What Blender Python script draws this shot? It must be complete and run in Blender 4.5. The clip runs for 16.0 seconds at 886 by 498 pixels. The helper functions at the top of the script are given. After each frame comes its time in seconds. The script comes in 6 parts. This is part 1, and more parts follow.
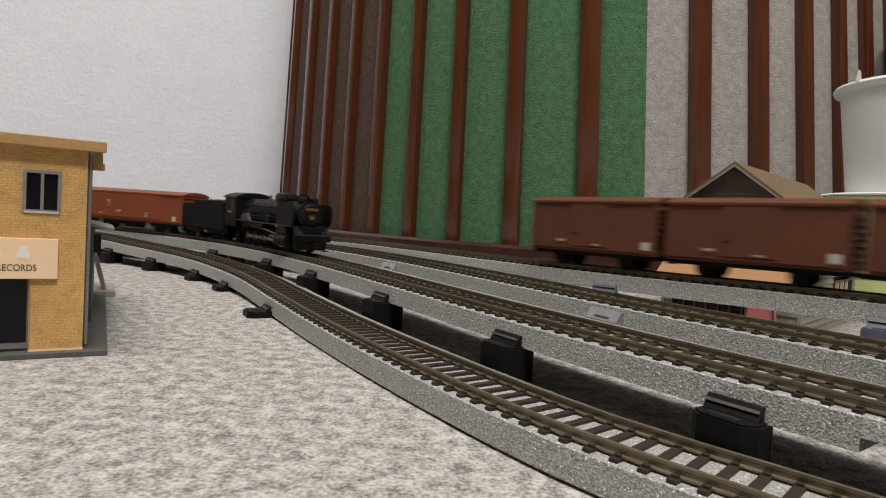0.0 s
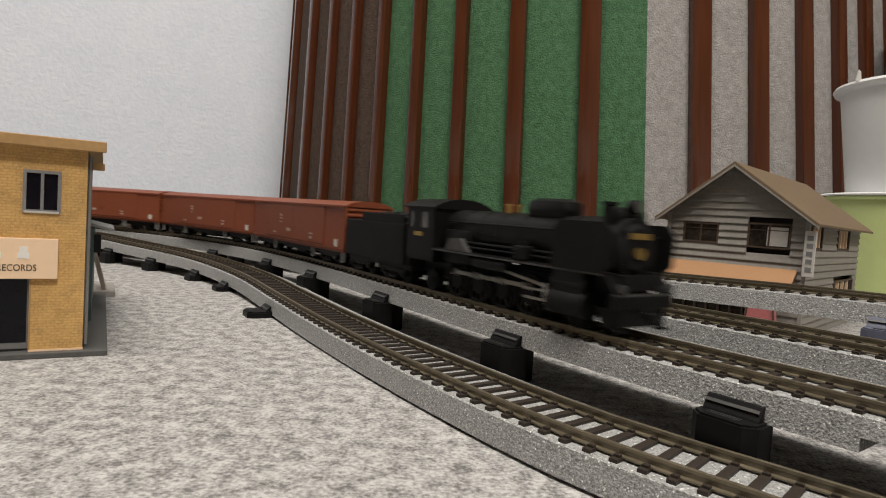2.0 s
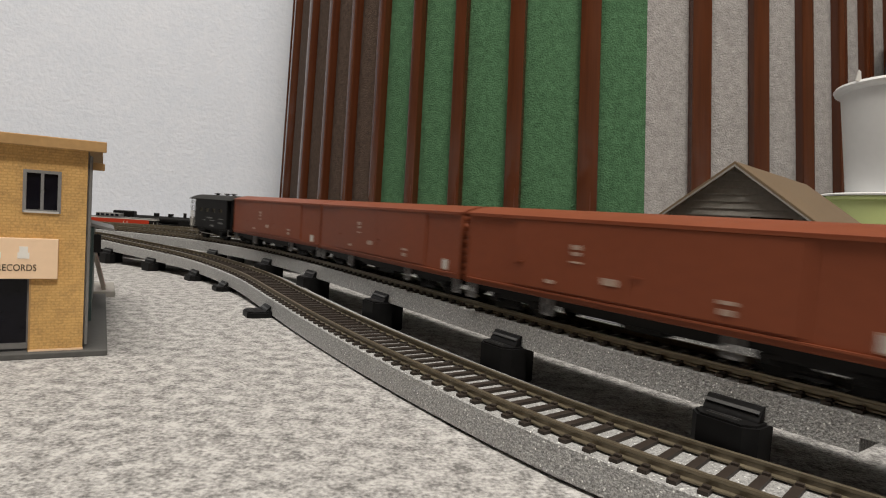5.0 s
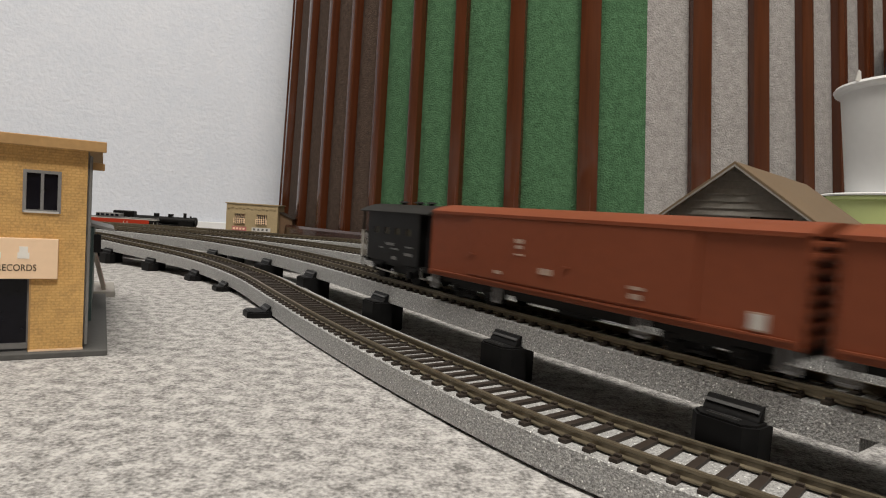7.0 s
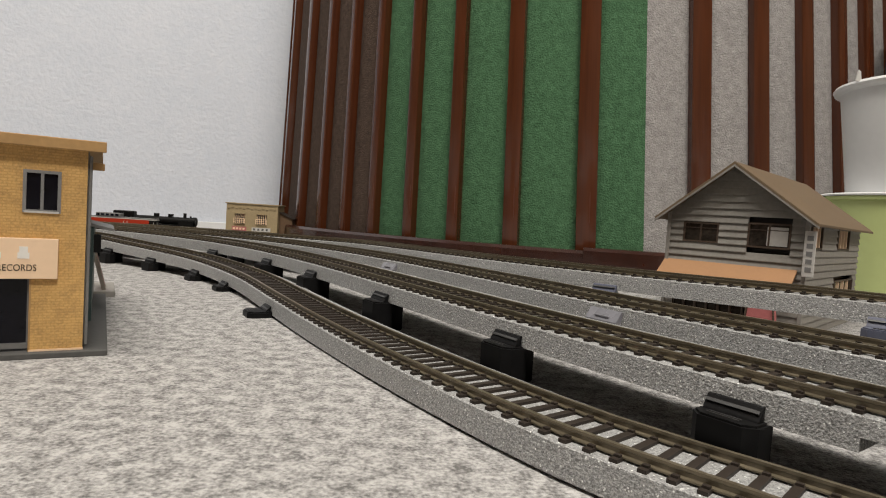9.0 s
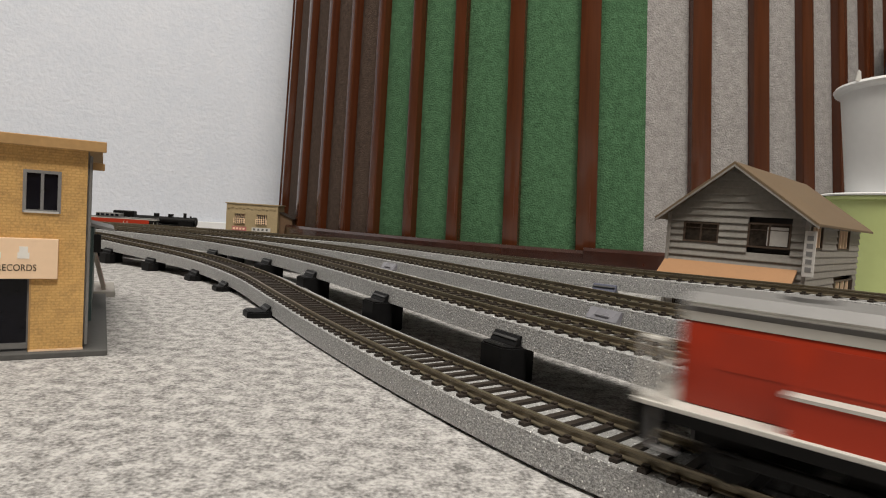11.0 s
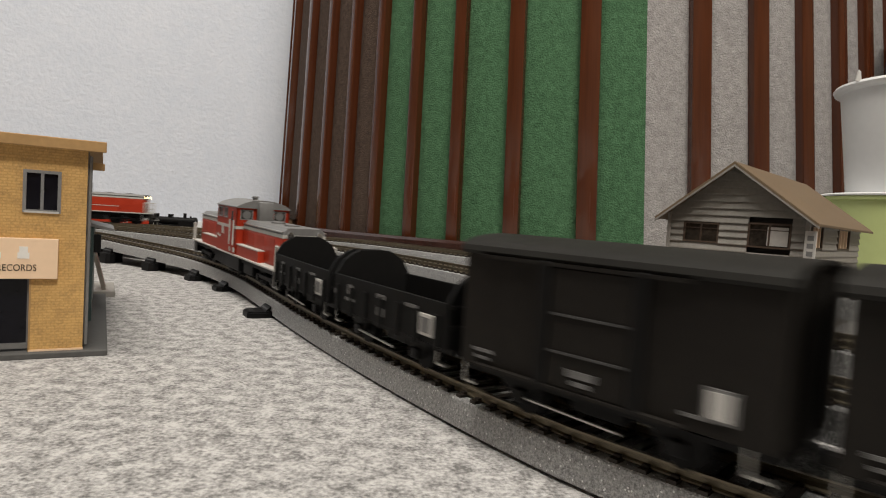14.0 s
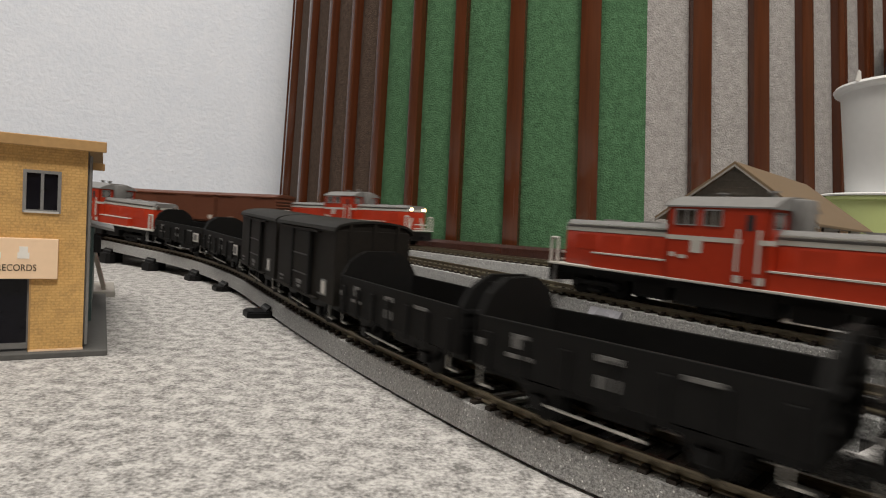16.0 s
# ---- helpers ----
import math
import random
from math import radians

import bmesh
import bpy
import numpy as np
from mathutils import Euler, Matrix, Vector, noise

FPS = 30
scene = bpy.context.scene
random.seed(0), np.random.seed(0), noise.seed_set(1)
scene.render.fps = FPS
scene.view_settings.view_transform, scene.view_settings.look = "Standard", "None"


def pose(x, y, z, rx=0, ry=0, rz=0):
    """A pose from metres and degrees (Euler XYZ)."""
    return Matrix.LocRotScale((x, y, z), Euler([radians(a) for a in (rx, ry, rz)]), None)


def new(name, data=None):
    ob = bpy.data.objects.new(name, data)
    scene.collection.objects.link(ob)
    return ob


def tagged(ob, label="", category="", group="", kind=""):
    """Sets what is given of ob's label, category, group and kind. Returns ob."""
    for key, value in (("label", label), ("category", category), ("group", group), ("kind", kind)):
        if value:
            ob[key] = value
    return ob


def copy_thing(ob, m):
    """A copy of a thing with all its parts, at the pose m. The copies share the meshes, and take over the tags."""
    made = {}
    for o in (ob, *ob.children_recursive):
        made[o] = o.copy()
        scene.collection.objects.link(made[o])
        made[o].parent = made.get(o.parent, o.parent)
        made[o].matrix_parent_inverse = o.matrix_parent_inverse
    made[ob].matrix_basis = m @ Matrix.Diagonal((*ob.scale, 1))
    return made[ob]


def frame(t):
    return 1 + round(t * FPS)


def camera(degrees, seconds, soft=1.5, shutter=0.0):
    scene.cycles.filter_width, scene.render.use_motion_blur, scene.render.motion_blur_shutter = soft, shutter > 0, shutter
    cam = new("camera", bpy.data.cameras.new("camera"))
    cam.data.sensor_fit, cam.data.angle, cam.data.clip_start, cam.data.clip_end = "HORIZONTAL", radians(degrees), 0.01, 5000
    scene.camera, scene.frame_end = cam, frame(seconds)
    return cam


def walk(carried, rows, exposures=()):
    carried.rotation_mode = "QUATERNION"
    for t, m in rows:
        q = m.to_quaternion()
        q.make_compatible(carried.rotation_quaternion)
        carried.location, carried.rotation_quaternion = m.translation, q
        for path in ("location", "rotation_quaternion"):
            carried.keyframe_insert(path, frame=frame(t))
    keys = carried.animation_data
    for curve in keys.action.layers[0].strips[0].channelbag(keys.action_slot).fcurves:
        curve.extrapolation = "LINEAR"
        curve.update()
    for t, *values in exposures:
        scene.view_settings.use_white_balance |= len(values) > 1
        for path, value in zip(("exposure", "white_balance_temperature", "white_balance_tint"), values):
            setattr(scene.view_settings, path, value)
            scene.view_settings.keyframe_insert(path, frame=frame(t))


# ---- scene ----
cam = camera(73.5, 16.0, 1.1, 0.9)
EYE = pose(0, 0, 0.062, 90 - 3.05, 0, 0) @ pose(0, 0, 0, 0, 0, 3.7)
walk(cam, [(0.0, EYE), (16.0, EYE)])


# ---- light ----
def lights():
    world = bpy.data.worlds.new("room_light")
    scene.world = world
    world.use_nodes = True
    world.node_tree.nodes["Background"].inputs[0].default_value = (0.9, 0.95, 1.0, 1)
    world.node_tree.nodes["Background"].inputs[1].default_value = 0.02
    for x, y, power in ((-0.35, -0.15, 54), (0.95, -1.35, 72)):
        data = bpy.data.lights.new("ceiling_tube", "AREA")
        data.shape, data.size, data.size_y = "RECTANGLE", 1.2, 0.28
        data.energy, data.color = power, (1.0, 0.932, 0.838)
        lamp = new("ceiling_tube", data)
        lamp.matrix_world = pose(x, y, 2.38)
    scene.view_settings.exposure = 0.0


lights()


# ---- materials ----
def shade(name, color, rough=0.6, metal=0.0, dark=None, scale=40.0, fine=300.0, amount=0.35, bump=0.0, bump_scale=None, coat=0.0, stretch=(1, 1, 1), spread=(0.35, 0.65), shine=0.5):
    """A painted, moulded or natural surface: two scales of variation in colour, roughness and relief."""
    mat = bpy.data.materials.new(name)
    mat.use_nodes = True
    nodes, links = mat.node_tree.nodes, mat.node_tree.links
    bsdf = nodes["Principled BSDF"]
    bsdf.inputs["Metallic"].default_value = metal
    bsdf.inputs["Coat Weight"].default_value = coat
    bsdf.inputs["Specular IOR Level"].default_value = shine
    coord = nodes.new("ShaderNodeTexCoord")
    mapping = nodes.new("ShaderNodeMapping")
    mapping.inputs["Scale"].default_value = stretch
    links.new(coord.outputs["Object"], mapping.inputs["Vector"])
    big, small = nodes.new("ShaderNodeTexNoise"), nodes.new("ShaderNodeTexNoise")
    for tex, s in ((big, scale), (small, fine)):
        tex.inputs["Scale"].default_value = s
        tex.inputs["Detail"].default_value = 4
        links.new(mapping.outputs[0], tex.inputs["Vector"])
    mixed = nodes.new("ShaderNodeMix")
    mixed.inputs["Factor"].default_value = 0.5
    links.new(big.outputs["Fac"], mixed.inputs["A"])
    links.new(small.outputs["Fac"], mixed.inputs["B"])
    ramp = nodes.new("ShaderNodeValToRGB")
    lo = dark or tuple(c * (1 - amount) for c in color)
    ramp.color_ramp.elements[0].position, ramp.color_ramp.elements[1].position = spread
    ramp.color_ramp.elements[0].color = (*lo, 1)
    ramp.color_ramp.elements[1].color = (*color, 1)
    links.new(mixed.outputs["Result"], ramp.inputs["Fac"])
    links.new(ramp.outputs["Color"], bsdf.inputs["Base Color"])
    span = nodes.new("ShaderNodeMapRange")
    span.inputs["To Min"].default_value, span.inputs["To Max"].default_value = max(0.03, rough - 0.1), min(1, rough + 0.1)
    links.new(big.outputs["Fac"], span.inputs["Value"])
    links.new(span.outputs["Result"], bsdf.inputs["Roughness"])
    if bump:
        relief = nodes.new("ShaderNodeBump")
        relief.inputs["Strength"].default_value = 0.8
        relief.inputs["Distance"].default_value = bump
        source = small
        if bump_scale:
            source = nodes.new("ShaderNodeTexNoise")
            source.inputs["Scale"].default_value = bump_scale
            source.inputs["Detail"].default_value = 3
            links.new(mapping.outputs[0], source.inputs["Vector"])
        links.new(source.outputs["Fac"], relief.inputs["Height"])
        links.new(relief.outputs["Normal"], bsdf.inputs["Normal"])
    return mat


def glow(name, color, power):
    mat = bpy.data.materials.new(name)
    mat.use_nodes = True
    bsdf = mat.node_tree.nodes["Principled BSDF"]
    bsdf.inputs["Base Color"].default_value = (*color, 1)
    bsdf.inputs["Emission Color"].default_value = (*color, 1)
    bsdf.inputs["Emission Strength"].default_value = power
    return mat


CARPET = shade("grey_carpet", (0.50, 0.493, 0.488), 0.95, dark=(0.15, 0.147, 0.145), scale=190, fine=800, bump=0.0015, bump_scale=900, spread=(0.385, 0.60), shine=0.2)
WALLPAPER = shade("white_wallpaper", (0.73, 0.765, 0.84), 0.8, dark=(0.64, 0.69, 0.78), scale=9, fine=60, bump=0.0022, bump_scale=120, spread=(0.3, 0.7))
PLASTER = shade("ceiling_plaster", (0.8, 0.8, 0.78), 0.9, scale=5, fine=60, amount=0.05)
WHITE_TRIM = shade("white_trim", (0.78, 0.79, 0.8), 0.5, scale=20, fine=200, amount=0.06)
SLAT_WOOD = shade("red_brown_wood", (0.088, 0.024, 0.008), 0.24, dark=(0.052, 0.014, 0.005), scale=4, fine=40, coat=0.4, stretch=(5, 5, 0.25), shine=0.5)
RAIL_WOOD = shade("dark_varnished_wood", (0.040, 0.011, 0.006), 0.22, dark=(0.020, 0.006, 0.004), scale=9, fine=70, coat=0.3, stretch=(2, 2, 2))
FELT_GREEN = shade("green_felt", (0.080, 0.172, 0.090), 1.0, dark=(0.038, 0.096, 0.046), scale=120, fine=520, bump=0.003, bump_scale=430, shine=0.2)
FELT_BROWN = shade("brown_felt", (0.105, 0.073, 0.056), 1.0, dark=(0.048, 0.033, 0.026), scale=160, fine=500, bump=0.003, bump_scale=430, shine=0.2)
FELT_GREY = shade("grey_felt", (0.37, 0.357, 0.352), 1.0, dark=(0.23, 0.22, 0.217), scale=120, fine=520, bump=0.003, bump_scale=430, shine=0.2)
BALLAST = shade("speckled_grey_ballast", (0.47, 0.475, 0.475), 0.5, dark=(0.15, 0.152, 0.152), scale=1100, fine=2600, bump=0.0007, bump_scale=1500, spread=(0.36, 0.64))


def paint_glints(mat, scale, share, color):
    """Paint small bright glints into a material's colour."""
    nodes, links = mat.node_tree.nodes, mat.node_tree.links
    bsdf = nodes["Principled BSDF"]
    base = bsdf.inputs["Base Color"].links[0].from_socket
    cells, coord = nodes.new("ShaderNodeTexVoronoi"), nodes.new("ShaderNodeTexCoord")
    cells.inputs["Scale"].default_value = scale
    links.new(coord.outputs["Object"], cells.inputs["Vector"])
    split, pick, near, both = nodes.new("ShaderNodeSeparateColor"), nodes.new("ShaderNodeMath"), nodes.new("ShaderNodeMath"), nodes.new("ShaderNodeMath")
    links.new(cells.outputs["Color"], split.inputs[0])
    pick.operation, near.operation, both.operation = "LESS_THAN", "LESS_THAN", "MULTIPLY"
    links.new(split.outputs[0], pick.inputs[0])
    pick.inputs[1].default_value = share
    links.new(cells.outputs["Distance"], near.inputs[0])
    near.inputs[1].default_value = 0.42
    links.new(pick.outputs[0], both.inputs[0])
    links.new(near.outputs[0], both.inputs[1])
    mix = nodes.new("ShaderNodeMix")
    mix.data_type = "RGBA"
    links.new(both.outputs[0], mix.inputs[0])
    links.new(base, mix.inputs[6])
    mix.inputs[7].default_value = (*color, 1)
    links.new(mix.outputs[2], bsdf.inputs["Base Color"])


# the ballast's sparkle, painted as whitish specks
paint_glints(BALLAST, 1700, 0.06, (0.74, 0.76, 0.75))
SLEEPER = shade("dark_brown_plastic", (0.034, 0.026, 0.021), 0.55, scale=200, fine=900, amount=0.3, shine=0.3)
RAIL = shade("nickel_rail", (0.20, 0.170, 0.118), 0.36, metal=0.55, scale=90, fine=500, amount=0.3)
BLACK_PLASTIC = shade("black_plastic", (0.006, 0.006, 0.0065), 0.5, scale=60, fine=400, amount=0.3, shine=0.18)
BLUE_PLASTIC = shade("blue_grey_plastic", (0.11, 0.12, 0.17), 0.4, scale=60, fine=400, amount=0.2)
CLEAR_PLASTIC = shade("pale_grey_plastic", (0.21, 0.21, 0.235), 0.28, scale=60, fine=400, amount=0.2)
BLACK_PAINT = shade("black_paint", (0.0045, 0.0045, 0.0047), 0.5, scale=60, fine=500, amount=0.4, shine=0.2)
TENDER_BLACK = shade("matt_black_paint", (0.0045, 0.0045, 0.0048), 0.65, scale=60, fine=500, amount=0.35, shine=0.2)
WAGON_BLACK = shade("charcoal_black_paint", (0.0085, 0.0085, 0.0087), 0.62, scale=50, fine=400, amount=0.3, shine=0.13)
BROWN_PAINT = shade("red_brown_paint", (0.200, 0.053, 0.023), 0.5, scale=25, fine=300, amount=0.14, shine=0.25)
DULL_BROWN = shade("dull_brown_paint", (0.115, 0.042, 0.024), 0.5, scale=25, fine=300, amount=0.14, shine=0.25)
RED_PAINT = shade("orange_red_paint", (0.37, 0.031, 0.010), 0.4, scale=25, fine=300, amount=0.12, shine=0.3)
GREY_ROOF = shade("grey_roof_paint", (0.19, 0.19, 0.19), 0.5, scale=40, fine=400, amount=0.2)
WHITE_PAINT = shade("white_paint", (0.50, 0.49, 0.46), 0.45, scale=60, fine=400, amount=0.15)
STEEL = shade("bright_steel", (0.5, 0.49, 0.46), 0.3, metal=0.9, scale=90, fine=500, amount=0.25)
BRASS = shade("brass", (0.55, 0.38, 0.12), 0.35, metal=0.9, scale=90, fine=500, amount=0.2)
def brick_card(name, color, joint):
    """Printed brick card: courses of small bricks over a mottled base."""
    mat = shade(name, color, 0.7, scale=160, fine=1100, amount=0.42, bump=0.00015, spread=(0.30, 0.55))
    nodes, links = mat.node_tree.nodes, mat.node_tree.links
    bsdf = nodes["Principled BSDF"]
    base = bsdf.inputs["Base Color"].links[0].from_socket
    coord, split, join = nodes.new("ShaderNodeTexCoord"), nodes.new("ShaderNodeSeparateXYZ"), nodes.new("ShaderNodeCombineXYZ")
    links.new(coord.outputs["Object"], split.inputs[0])
    links.new(split.outputs["X"], join.inputs["X"])
    links.new(split.outputs["Z"], join.inputs["Y"])
    bricks = nodes.new("ShaderNodeTexBrick")
    bricks.inputs["Scale"].default_value = 1.0
    bricks.inputs["Brick Width"].default_value = 0.0026
    bricks.inputs["Row Height"].default_value = 0.00105
    bricks.inputs["Mortar Size"].default_value = 0.00016
    bricks.inputs["Color1"].default_value = (1, 1, 1, 1)
    bricks.inputs["Color2"].default_value = (0.90, 0.88, 0.85, 1)
    bricks.inputs["Mortar"].default_value = (*joint, 1)
    links.new(join.outputs[0], bricks.inputs["Vector"])
    mix = nodes.new("ShaderNodeMix")
    mix.data_type, mix.blend_type = "RGBA", "MULTIPLY"
    mix.inputs[0].default_value = 1.0
    links.new(base, mix.inputs[6])
    links.new(bricks.outputs["Color"], mix.inputs[7])
    links.new(mix.outputs[2], bsdf.inputs["Base Color"])
    return mat


TAN_BRICK = brick_card("ochre_card_brick", (0.66, 0.41, 0.15), (0.83, 0.79, 0.72))
TAN_TRIM = shade("ochre_card", (0.43, 0.26, 0.105), 0.7, scale=60, fine=500, amount=0.2)
GREY_CARD = shade("grey_card", (0.09, 0.09, 0.088), 0.7, scale=60, fine=500, amount=0.2)
SIGN_CREAM = shade("cream_sign", (0.86, 0.63, 0.43), 0.6, scale=40, fine=400, amount=0.06)
# near-black: indoor shade painted on sheets, also a black box and door window
BLACK_AND_SHADE = shade("black_and_indoor_shade", (0.012, 0.012, 0.016), 0.5, scale=60, fine=400, amount=0.3)
CLAPBOARD = shade("grey_clapboard", (0.275, 0.262, 0.24), 0.65, scale=60, fine=500, amount=0.22)
BROWN_ROOF = shade("brown_card_roof", (0.155, 0.108, 0.064), 0.75, scale=40, fine=500, amount=0.2)
AWNING = shade("orange_brown_awning", (0.33, 0.175, 0.08), 0.7, scale=40, fine=500, amount=0.1)
SHOP_TAN = shade("pale_tan_plastic", (0.37, 0.29, 0.165), 0.65, scale=50, fine=400, amount=0.2)
PINK = shade("pink_plastic", (0.48, 0.15, 0.15), 0.5, scale=60, fine=400, amount=0.2)
TEAL = shade("dark_teal_paint", (0.05, 0.085, 0.085), 0.5, scale=60, fine=400, amount=0.2)
CUP_WHITE = shade("white_cup", (0.74, 0.75, 0.76), 0.4, scale=10, fine=120, amount=0.05)
CUP_GREEN = shade("pale_green_plastic", (0.52, 0.60, 0.26), 0.45, scale=10, fine=120, amount=0.05)
DARK_CLOTH = shade("dark_cloth", (0.02, 0.022, 0.024), 0.9, scale=30, fine=300, amount=0.4)
CREAM_MARK = shade("faded_cream_paint", (0.50, 0.37, 0.30), 0.6, scale=300, fine=1500, amount=0.5)
DIM_MARK = shade("faded_grey_paint", (0.17, 0.17, 0.17), 0.6, scale=300, fine=1500, amount=0.5)
VAN_BLACK = shade("brownish_black_paint", (0.0135, 0.0118, 0.0102), 0.62, scale=50, fine=400, amount=0.3, shine=0.16)
WHITE_CARD = shade("off_white_card", (0.55, 0.54, 0.52), 0.6, scale=60, fine=500, amount=0.15)
VAN_ROOF = shade("dull_black_roof", (0.0125, 0.0120, 0.0105), 0.65, scale=50, fine=400, amount=0.3, shine=0.25)
# dim warm window light, painted as the panes' colour
GLOW_TINT_PANE = shade("glow_tinted_pane", (0.20, 0.165, 0.115), 0.25, scale=150, fine=700, amount=0.6)
CAB_GLASS = shade("dark_cab_glass", (0.10, 0.09, 0.085), 0.08, scale=150, fine=700, amount=0.5)
DARK_GLASS = shade("dark_glass", (0.007, 0.007, 0.012), 0.12, scale=60, fine=400, amount=0.4, shine=0.2)
HOUSE_GLASS = shade("brown_dark_glass", (0.050, 0.040, 0.032), 0.2, scale=90, fine=400, amount=0.7, shine=0.25)
SIGN_INK = shade("dark_brown_ink", (0.035, 0.022, 0.012), 0.6, scale=300, fine=1500, amount=0.3)
SIDE_CARD = shade("grey_brown_card", (0.19, 0.17, 0.145), 0.7, scale=60, fine=500, amount=0.25)
STEEL_GREY = shade("grey_metal_paint", (0.23, 0.23, 0.235), 0.45, scale=60, fine=500, amount=0.2)
MOTTLED_GREY = shade("mottled_dark_grey", (0.055, 0.055, 0.056), 0.5, scale=120, fine=600, amount=0.5)
# for walls out of view, kept mid-dark to limit bounce and reflections
UNSEEN_WALL = shade("unseen_beige_wall", (0.30, 0.22, 0.15), 0.8, scale=8, fine=90, amount=0.12)
EMBLEM_WHITE = shade("printed_white", (0.80, 0.78, 0.74), 0.6, scale=60, fine=500, amount=0.05)
SHED_BROWN = shade("shed_brown", (0.13, 0.075, 0.038), 0.7, scale=60, fine=500, amount=0.25)
WOOD_DARK = shade("dark_brown_wood", (0.075, 0.048, 0.032), 0.6, scale=60, fine=500, amount=0.3)
LAMP_WARM = glow("lit_headlamp", (1.0, 0.72, 0.35), 9.0)


# ---- mesh helpers ----
def box(bm, x0, x1, y0, y1, z0, z1, bevel=0.0):
    """A box with rounded edges, added to bm."""
    m = Matrix.LocRotScale(((x0 + x1) / 2, (y0 + y1) / 2, (z0 + z1) / 2), None, (abs(x1 - x0), abs(y1 - y0), abs(z1 - z0)))
    made = bmesh.ops.create_cube(bm, size=1, matrix=m)
    if bevel:
        edges = list({e for v in made["verts"] for e in v.link_edges})
        bmesh.ops.bevel(bm, geom=edges, offset=bevel, segments=2, affect="EDGES", profile=0.5)
    return bm


def rod(bm, a, b, r0, r1=None, sides=12):
    """A round bar from a to b."""
    a, b = Vector(a), Vector(b)
    d = b - a
    m = Matrix.Translation((a + b) / 2) @ d.to_track_quat("Z", "Y").to_matrix().to_4x4()
    bmesh.ops.create_cone(bm, cap_ends=True, segments=sides, radius1=r0, radius2=r0 if r1 is None else r1, depth=d.length, matrix=m)
    return bm


def prism(bm, outline, axis, lo, hi):
    """An outline in two axes, drawn out along the third from lo to hi."""
    def put(u, v, w):
        return {"x": (w, u, v), "y": (u, w, v), "z": (u, v, w)}[axis]
    a = [bm.verts.new(put(u, v, lo)) for u, v in outline]
    b = [bm.verts.new(put(u, v, hi)) for u, v in outline]
    n = len(outline)
    bm.faces.new(a)
    bm.faces.new(b[::-1])
    for i in range(n):
        bm.faces.new((a[i], b[i], b[(i + 1) % n], a[(i + 1) % n]))
    bmesh.ops.recalc_face_normals(bm, faces=bm.faces)
    return bm


def lathe(bm, profile, sides=48):
    """A profile of (radius, height) turned round z."""
    rings = []
    for r, z in profile:
        rings.append([bm.verts.new((r * math.cos(2 * math.pi * i / sides), r * math.sin(2 * math.pi * i / sides), z)) for i in range(sides)])
    for p, q in zip(rings, rings[1:]):
        for i in range(sides):
            bm.faces.new((p[i], p[(i + 1) % sides], q[(i + 1) % sides], q[i]))
    bmesh.ops.recalc_face_normals(bm, faces=bm.faces)
    return bm


def mesh_of(name, bm, mat, smooth=False):
    data = bpy.data.meshes.new(name)
    bm.to_mesh(data)
    bm.free()
    data.materials.append(mat)
    if smooth:
        for p in data.polygons:
            p.use_smooth = True
        data.set_sharp_from_angle(angle=radians(35))
    return data


def part(name, bm, mat, parent=None, label="", smooth=False):
    ob = new(name, mesh_of(name, bm, mat, smooth))
    ob.parent = parent
    if label:
        ob["label"] = label
    return ob


def again(ob, m, parent=None):
    """One more part on the same mesh."""
    twin = new(ob.name.split(".")[0], ob.data)
    twin.parent = parent or ob.parent
    twin.matrix_basis = m
    return twin


def thing(name, m, label, category, group=""):
    ob = tagged(new(name), label, category, group)
    ob.matrix_basis = m
    return ob


def B():
    return bmesh.new()


# ---- tracks: height is that of the sleepers' top ----
def curve_on(start, heading, radius, turn, z, n):
    """Points of an arc: turn in degrees, positive to the left."""
    pts, h = [], radians(heading)
    cx, cy = start[0] - radius * math.sin(h), start[1] + radius * math.cos(h)
    for i in range(1, n + 1):
        a = h - math.pi / 2 + radians(turn) * i / n
        pts.append((cx + radius * math.cos(a), cy + radius * math.sin(a), z))
    return pts


class Track:
    """A smooth line through a few plan points; place(s) gives the point and heading s metres along it."""

    def __init__(self, pts, loop=False):
        self.loop = loop
        pts = [Vector(p) for p in pts]
        ext = [pts[-2], *pts, pts[1]] if loop else [2 * pts[0] - pts[1], *pts, 2 * pts[-1] - pts[-2]]
        line = []
        for i in range(1, len(ext) - 2):
            p0, p1, p2, p3 = ext[i - 1:i + 3]
            for k in range(16):
                t = k / 16
                line.append(0.5 * (2 * p1 + (p2 - p0) * t + (2 * p0 - 5 * p1 + 4 * p2 - p3) * t * t + (3 * p1 - p0 - 3 * p2 + p3) * t ** 3))
        line.append(pts[-1])
        self.p = np.array(line)
        self.s = np.r_[0, np.cumsum(np.linalg.norm(np.diff(self.p, axis=0), axis=1))]
        self.length = self.s[-1]

    def at(self, s):
        if self.loop:
            s %= self.length
        if s < 0:
            d = self.p[0] - self.p[1]
            return Vector(self.p[0] + d / np.linalg.norm(d) * -s)
        if s > self.length:
            d = self.p[-1] - self.p[-2]
            return Vector(self.p[-1] + d / np.linalg.norm(d) * (s - self.length))
        return Vector([np.interp(s, self.s, self.p[:, i]) for i in range(3)])

    def frame_at(self, s, base=0.01):
        a, b = self.at(s - base), self.at(s + base)
        return self.rest(a, b)

    def rest(self, a, b):
        d = (b - a).normalized()
        side = Vector((0, 0, 1)).cross(d).normalized()
        up = d.cross(side)
        m = Matrix((d, side, up)).transposed().to_4x4()
        m.translation = (a + b) / 2
        return m


